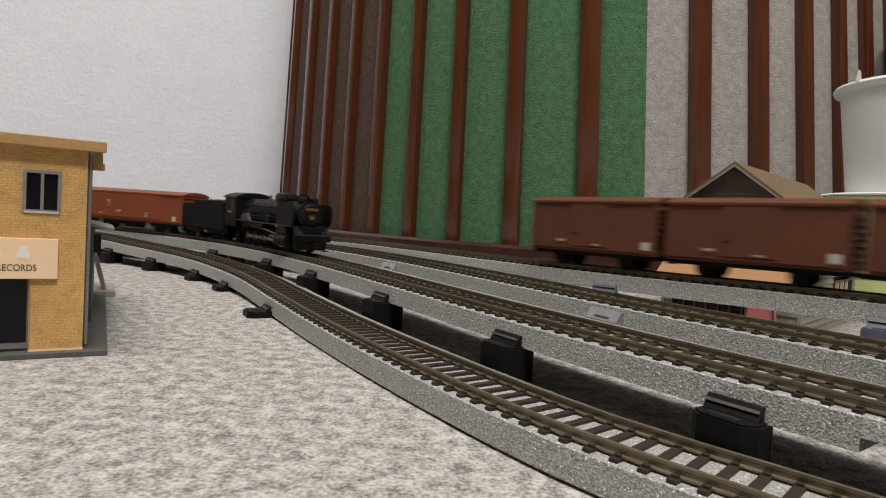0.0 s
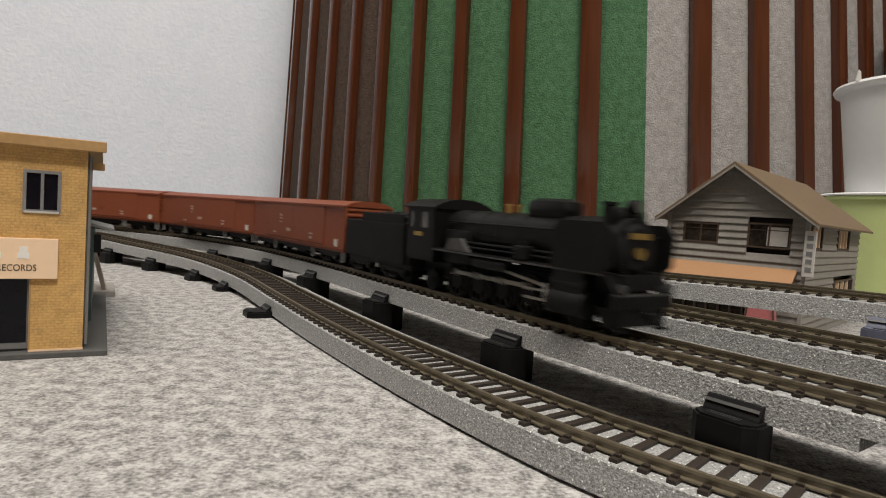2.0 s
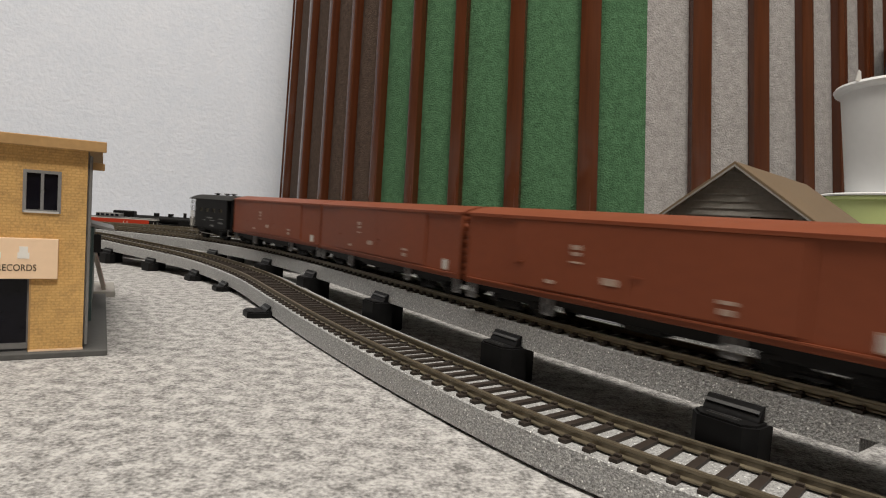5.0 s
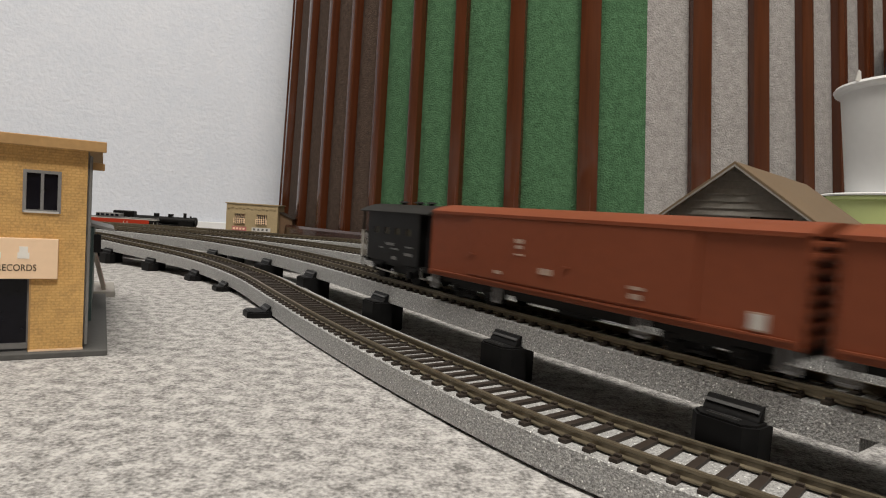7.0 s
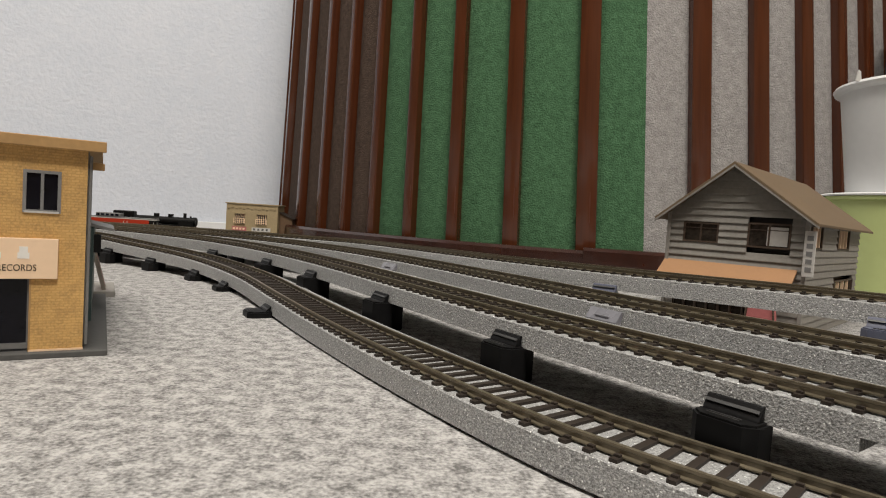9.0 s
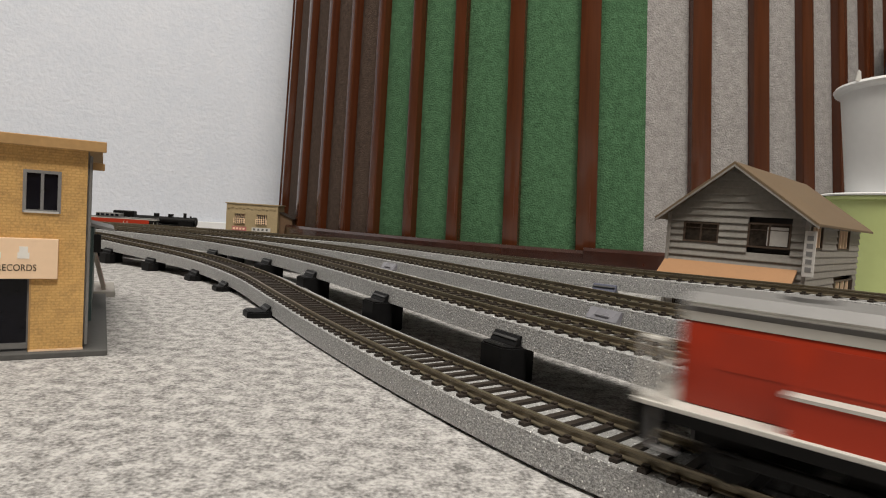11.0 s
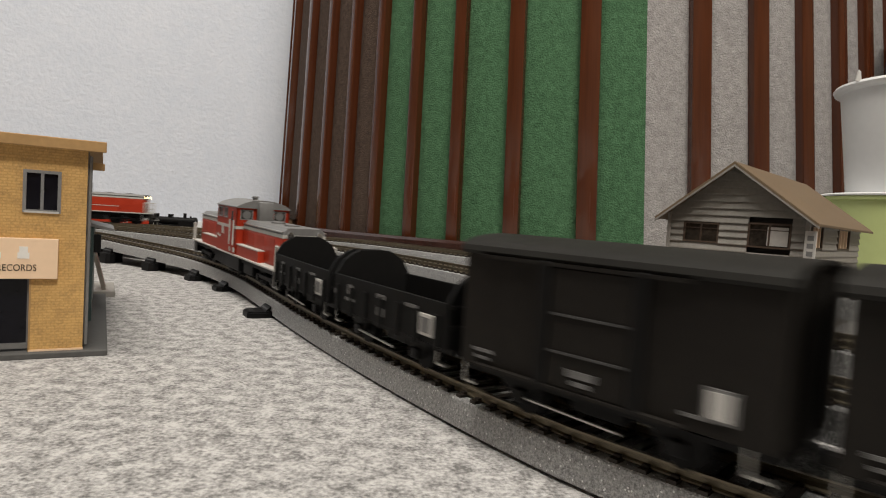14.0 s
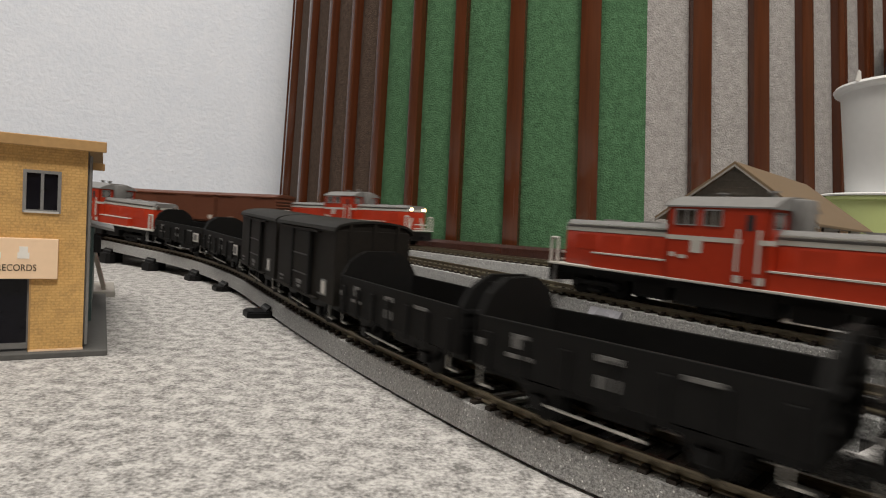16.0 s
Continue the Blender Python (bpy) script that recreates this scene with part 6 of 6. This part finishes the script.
def make_trains():
    # goods train with the steam engine; the joint is between tender and first wagon
    engine, wheels, rods = steam_loco()
    cars = [(engine, -0.1385, 0.074, False), (tender(), -0.0385, 0.040, False)]
    first = box_wagon("box_wagon", 0.158, BROWN_PAINT, "red-brown long box wagon with corrugated ends", "wagons of the long goods train")
    for k in range(4):
        ob = first if k == 0 else copy_thing(first, pose(0, 0, 0))
        cars.append((ob, 0.163 * k + 0.0815, 0.100, False))
    cars.append((brake_van(0.072), 0.163 * 4 + 0.0385, 0.036, False))
    couple(T2, [(0, 0.836), (2, 1.127), (3.5, 1.351), (4.2, 1.456), (6.5, 1.805), (7.5, 1.946), (8.0, 2.013), (8.5, 2.074), (9.0, 2.142), (10.0, 2.28), (11.0, 2.34), (16, 2.34)], cars, 1)
    # mixed goods train; the joint is behind its diesel engine, which leads away from the camera
    p = 0.0882
    diesel = diesel_loco(0.181, False, "orange-red diesel locomotive with white bands and grey hoods")
    lit = diesel_loco(0.181, True, "orange-red diesel locomotive with lit headlamps")
    wagon = open_wagon(0.0776, "charcoal open wagon with high rounded ends")
    plain = open_wagon(0.0776, "charcoal open wagon with high rounded ends and faded lettering", False)
    van = covered_van(0.0777, "charcoal covered van with an arched roof")
    cars = [(diesel, -0.0998, 0.120, False)]
    for k in range(8):
        if k in (2, 3):
            ob = van if k == 2 else copy_thing(van, pose(0, 0, 0))
        else:
            ob = {0: wagon, 4: plain}.get(k) or copy_thing(wagon if k < 4 else plain, pose(0, 0, 0))
        cars.append((ob, p * k + p / 2, 0.0385, False))
    couple(T1, [(0, 2.03), (6.5, 2.03), (9.0, 1.78), (11.5, 1.403), (12.0, 1.326), (12.5, 1.2535), (13.5, 1.1165), (14.5, 0.983), (15.3, 0.879), (16.0, 0.791)], cars, -1)
    near_stock = [c[0] for c in cars]
    # a diesel engine running light on the third track
    couple(T3, [(0, 1.800), (11.0, 1.800), (13.0, 1.602), (15.0, 1.383), (15.4, 1.339), (15.7, 1.309), (16.0, 1.278)], [(copy_thing(diesel, pose(0, 0, 0)), 0.0925, 0.112, False)], -1)
    # the stock of the mixed train is of a slightly larger make
    for ob in near_stock:
        ob.scale = (1.07, 1.07, 1.07)
    # loop train on the farthest track
    cars = [(lit, 0.0915, 0.112, False)]
    first = box_wagon("box_van", 0.0842, DULL_BROWN, "dull brown short box van with corrugated ends", "wagons of the loop train", False, 0.0422)
    for k in range(9):
        ob = first if k == 0 else copy_thing(first, pose(0, 0, 0))
        cars.append((ob, 0.187 + 0.0885 * (k + 0.5), 0.044, False))
    tail = 0.187 + 0.0885 * 9
    lap = T4.length
    couple(T4, [(0, 0.328 + tail), (1.0, 0.521 + tail), (14.0, lap - 0.215), (14.5, lap - 0.107), (15.0, lap - 0.024), (15.4, lap + 0.042), (15.7, lap + 0.100), (16.0, lap + 0.168)], cars, 1)
    return engine, wheels, rods


ENGINE, WHEELS, RODS = make_trains()
for tr, line, a, b in zip(BEDS, (T1, T2, T3, T4), (0.60, 0.66, 0.72, -0.12), (1.45, 1.56, 1.58, 0.66)):
    sleepers(tr, line, a, b)


def motions():
    for ob, line, t, s, shift, base, flip in TRAINS:
        walk(ob, [(x, ride(line, float(np.interp(x, t, s)) + shift, base, flip)) for x in TIMES])
    # the steam engine's wheels and rods turn until it stands still out of view
    turn = 0.0
    spin, circle = [], []
    rows = next(r for r in TRAINS if r[0] == ENGINE)
    last = float(np.interp(0, rows[2], rows[3]))
    for k in range(0, 16 * 15 + 1):
        x = k / 15
        here = float(np.interp(x, rows[2], rows[3]))
        turn += (here - last) / DRIVER_R
        last = here
        spin.append((x, turn))
    for w, px in zip(WHEELS, DRIVERS):
        walk(w, [(x, pose(px, 0, DRIVER_R, 0, math.degrees(a), 0)) for x, a in spin])
    for r in RODS:
        walk(r, [(x, pose(CRANK * math.cos(a), 0, DRIVER_R - CRANK * math.sin(a))) for x, a in spin])


motions()
